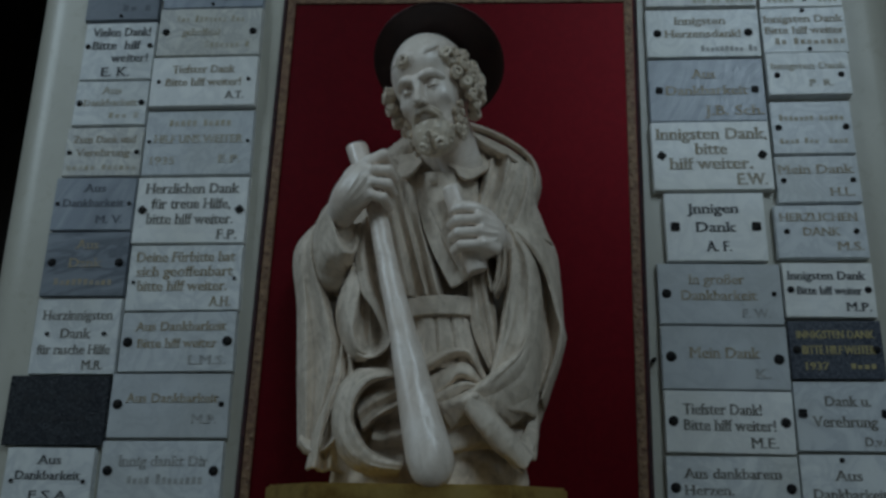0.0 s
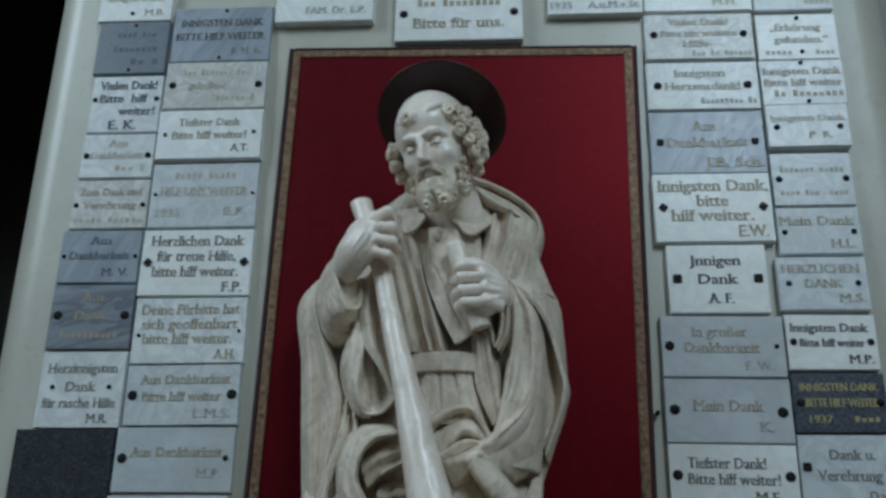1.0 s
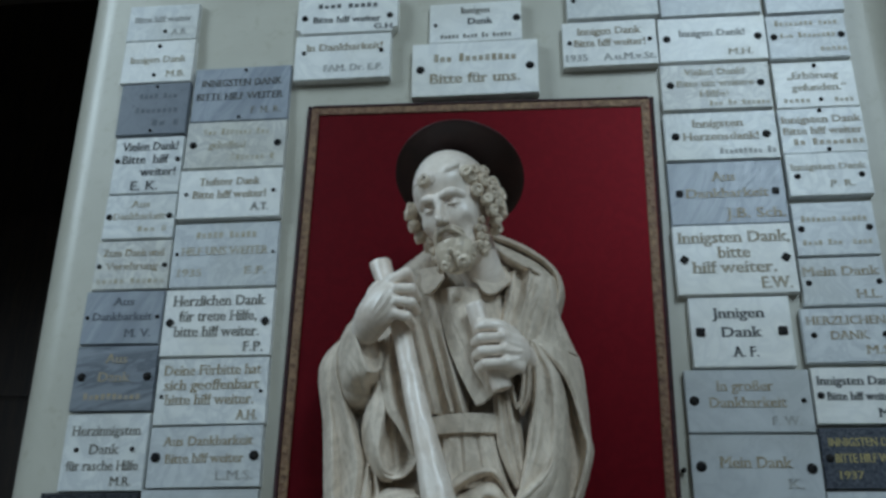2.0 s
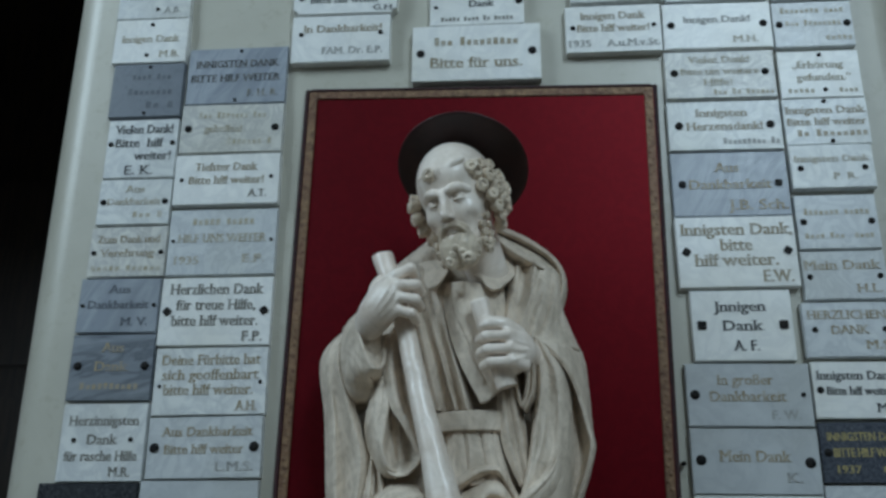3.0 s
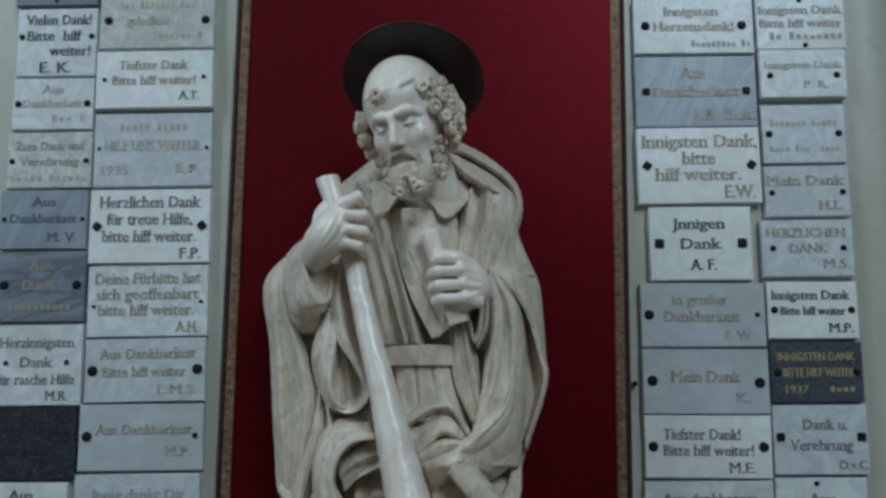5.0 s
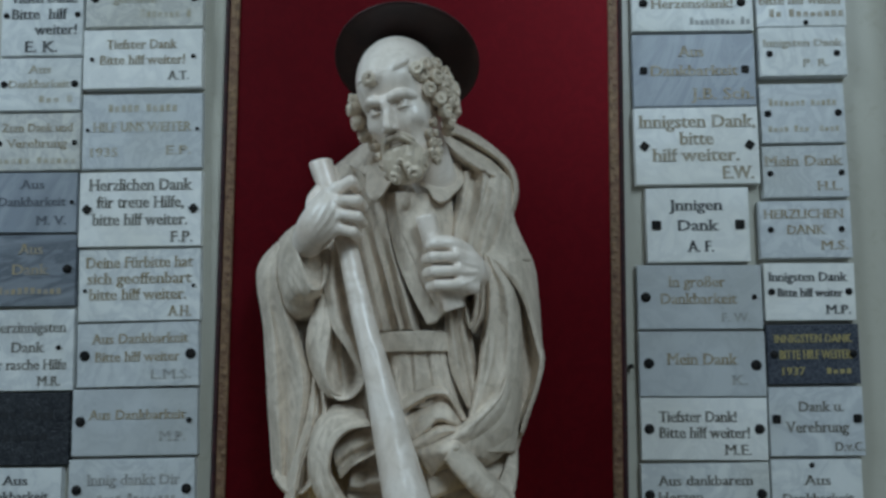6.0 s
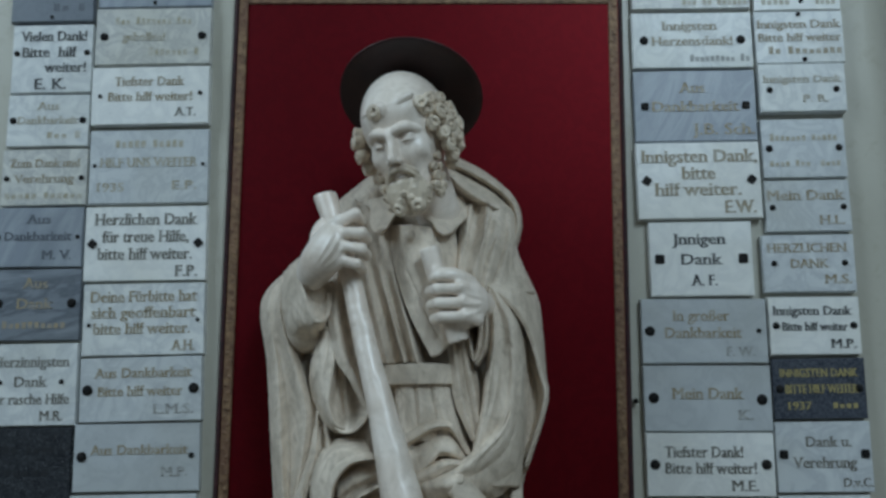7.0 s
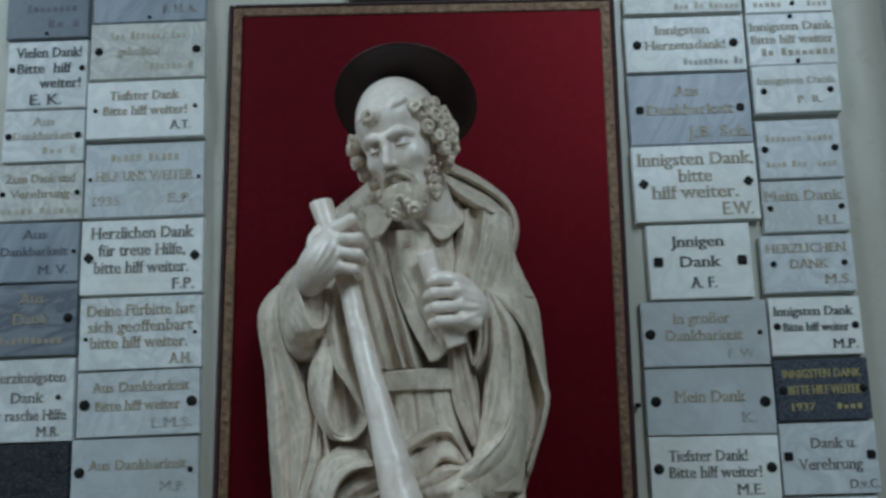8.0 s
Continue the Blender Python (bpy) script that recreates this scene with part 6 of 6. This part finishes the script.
    for x, y, z, r in ((-0.0060, -0.0800, -0.0690, 0.0058), (0.0065, -0.0800, -0.0690, 0.0058), (-0.0170, -0.0760, -0.0690, 0.0062), (0.0175, -0.0760, -0.0690, 0.0062), (-0.0125, -0.0800, -0.0800, 0.0066), (0.0005, -0.0845, -0.0835, 0.0070), (0.0130, -0.0800, -0.0805, 0.0066), (-0.0070, -0.0830, -0.0930, 0.0072), (0.0085, -0.0830, -0.0935, 0.0072), (-0.0215, -0.0740, -0.0890, 0.0070), (0.0220, -0.0740, -0.0890, 0.0070)):
        hair.curl((x, y + 0.004, z), r, (x * 14, -1, -0.25), 0.0015)
    rnd = random.Random(4)
    # beard: rows of small curls, and two great ones under the chin
    for row, (z, half, r, n) in enumerate(((-0.040, 80, 0.0070, 2), (-0.054, 78, 0.0074, 4), (-0.068, 76, 0.0080, 4), (-0.083, 74, 0.0084, 6), (-0.098, 66, 0.0086, 6))):
        for k in range(n):
            if row < 4:
                a = radians((1 if k % 2 else -1) * (half - 17 * (k // 2) + rnd.uniform(-3, 3)))
            else:
                a = radians(-half + 2 * half * (k + rnd.uniform(-0.12, 0.12)) / (n - 1))
            deep = 0.058 - 0.05 * max(0, -0.085 - z)
            hair.curl(((0.047 - 0.25 * max(0, -0.08 - z)) * math.sin(a), -0.016 - deep * math.cos(a), z + rnd.uniform(-0.003, 0.003)), r * rnd.uniform(0.9, 1.1), (math.sin(a) + rnd.uniform(-0.2, 0.2), -math.cos(a), -0.2 - 0.2 * row * 0.5), 0.0025)
    hair.egg((0, -0.058, -0.106), (0.026, 0.020, 0.016), k=0.006)
    hair.curl((-0.0140, -0.076, -0.1040), 0.0112, (-0.25, -1, -0.25), 0.003)
    hair.curl((0.0145, -0.076, -0.1045), 0.0118, (0.25, -1, -0.25), 0.003)
    hair.crease([(0, -0.088), (0, -0.098), (0, -0.112)], 0.0025, 0.003, front=-0.13, back=-0.04)
    # two locks on the forehead
    hair.curl((-0.013, -0.070, 0.046), 0.0135, (-0.15, -1, 0.25), 0.003)
    c.tube([(-0.012, -0.070, 0.058), (-0.001, -0.074, 0.052), (-0.002, -0.077, 0.040)], [0.004, 0.0055, 0.002], 0.003)
    hair.curl((0.054, -0.046, 0.041), 0.0130, (0.2, -1, 0.2), 0.003)
    c.tube([(0.018, -0.067, 0.050), (0.030, -0.062, 0.056), (0.044, -0.053, 0.060)], [0.003, 0.0055, 0.004], 0.003)
    c.tube([(-0.044, -0.0560, 0.046), (-0.030, -0.0660, 0.050), (0.004, -0.0715, 0.053), (0.026, -0.0640, 0.053)], [0.0014, 0.0016, 0.0016, 0.0014], 0.002)
    # curls over the ears
    for s, az, z, r in ((1, 52, 0.038, 0.0125), (1, 64, 0.054, 0.0118), (1, 54, 0.016, 0.0122), (1, 70, 0.032, 0.0138), (1, 64, -0.004, 0.0118), (1, 78, 0.010, 0.0138), (1, 86, 0.050, 0.0130), (1, 92, 0.028, 0.0148), (1, 72, -0.022, 0.0122),
                        (1, 88, -0.012, 0.0142), (1, 104, 0.006, 0.0148), (1, 84, -0.038, 0.0122), (1, 102, -0.026, 0.0142), (1, 92, -0.052, 0.0115), (1, 116, 0.035, 0.0150), (1, 118, -0.012, 0.0150),
                        (-1, 74, 0.014, 0.0120), (-1, 90, 0.026, 0.0135), (-1, 72, -0.008, 0.0115), (-1, 92, 0.000, 0.0145), (-1, 78, -0.030, 0.0120), (-1, 98, -0.024, 0.0145), (-1, 84, -0.050, 0.0125), (-1, 106, 0.012, 0.0145), (-1, 110, -0.014, 0.015)):
        a = radians(az)
        lift = math.sqrt(max(0.05, 1 - ((z - 0.006) / 0.092) ** 2))
        hair.curl((s * (0.0745 if s > 0 else 0.081) * math.sin(a) * lift, 0.010 - 0.078 * math.cos(a) * lift, z - (0.006 if s > 0 else 0.0)), r * rnd.uniform(0.94, 1.10), (s * math.sin(a) + rnd.uniform(-0.25, 0.25), -math.cos(a) - 0.35, rnd.uniform(-0.15, 0.3)), 0.003)
    m = np.array((Matrix.Rotation(radians(-10.5), 3, "Y") @ Matrix.Rotation(radians(-19), 3, "Z") @ Matrix.Rotation(radians(14), 3, "X")))
    place = np.array((-0.088, -0.236, 2.226))
    return [(v @ m.T + place, f) for v, f in (c.skin(), hair.skin())]


def figure():
    verts, faces, paint, start = [], [], [], 0
    for k, (v, f) in enumerate((robe(), drapery(), staff(), right_hand(), left_hand(), *head())):
        verts.append(v)
        faces.append(f + start)
        paint.append(np.full(len(f), (0, 0, 1, 1, 1, 1, 2)[k], np.int32))
        start += len(v)
    verts, faces = np.concatenate(verts).astype(np.float32), np.concatenate(faces).astype(np.int32)
    me = bpy.data.meshes.new("statue")
    me.vertices.add(len(verts))
    me.vertices.foreach_set("co", verts.ravel())
    me.loops.add(faces.size)
    me.loops.foreach_set("vertex_index", faces.ravel())
    me.polygons.add(len(faces))
    me.polygons.foreach_set("loop_start", np.arange(0, faces.size, 4, dtype=np.int32))
    me.materials.append(ROBE)
    me.materials.append(IVORY)
    me.materials.append(HAIR)
    me.polygons.foreach_set("material_index", np.concatenate(paint))
    me.update(calc_edges=True)
    me.validate()
    me.shade_smooth()
    return tagged(new("statue", me), "glazed ivory half-length statue with staff on gilt console", "statue")


figure()


def halo():
    """A shallow dished disc fixed behind the crown."""
    bm = bmesh.new()
    rings = [(0.0, 0.009), (0.035, 0.0085), (0.075, 0.005), (0.105, 0.001), (0.1165, -0.003), (0.1195, -0.0026), (0.1195, 0.0005), (0.1165, 0.0035), (0.105, 0.007), (0.075, 0.011), (0.035, 0.0145), (0.0, 0.015)]
    n = 72
    loops = []
    for r, y in rings:
        loops.append([bm.verts.new((r * math.cos(2 * math.pi * k / n), y, r * math.sin(2 * math.pi * k / n))) for k in range(n)] if r else [bm.verts.new((0, y, 0))] * n)
    for a, b in zip(loops, loops[1:]):
        for k in range(n):
            q = []
            for v in (a[k], a[(k + 1) % n], b[(k + 1) % n], b[k]):
                if v not in q:
                    q.append(v)
            bm.faces.new(q)
    ob = part("halo", bm, HALO, None, smooth=True)
    ob.matrix_world = Matrix.Translation((-0.083, -0.186, 2.311)) @ pose(0, 0, 0, 0, 4, 0) @ pose(0, 0, 0, 57, 0, 0)
    return tagged(ob, "dark bronzed dished metal halo fixed behind the statue's head", "halo")


halo()


def console():
    """The gilt bracket with canted corners that carries the figure."""
    thing = tagged(new("console"), "gilt moulded wooden console with canted corners under the statue", "console")
    cx = -0.105

    def outline(half, deep, cant):
        return [(cx - half, FACE - 0.002), (cx - half, -deep + cant), (cx - half + cant, -deep), (cx + half - cant, -deep), (cx + half, -deep + cant), (cx + half, FACE - 0.002)]

    part("console_top", prism(outline(0.232, 0.305, 0.085), 1.536, 1.562, 0.004), GILT, thing)
    part("console_moulding", prism(outline(0.218, 0.290, 0.08), 1.508, 1.5355, 0.008), GILT, thing)
    part("console_body", prism(outline(0.185, 0.245, 0.07), 1.381, 1.5075, 0.006), GILT, thing)
    part("console_foot", prism(outline(0.140, 0.190, 0.055), 1.336, 1.3805, 0.010), GILT, thing)
    return thing


console()


def nail():
    bm = bmesh.new()
    bmesh.ops.create_cone(bm, cap_ends=True, segments=10, radius1=0.0045, radius2=0.0035, depth=0.018, matrix=Matrix.Translation((0, 0.007, 0)) @ pose(0, 0, 0, 90, 0, 0))
    bmesh.ops.create_icosphere(bm, subdivisions=1, radius=0.005, matrix=Matrix.Translation((0, -0.003, 0)))
    ob = part("nail", bm, SCREW, smooth=True)
    ob.location = (0.306, 0.006, 1.803)
    return tagged(ob, "small dark iron nail driven into the bare stone", "nail")


nail()
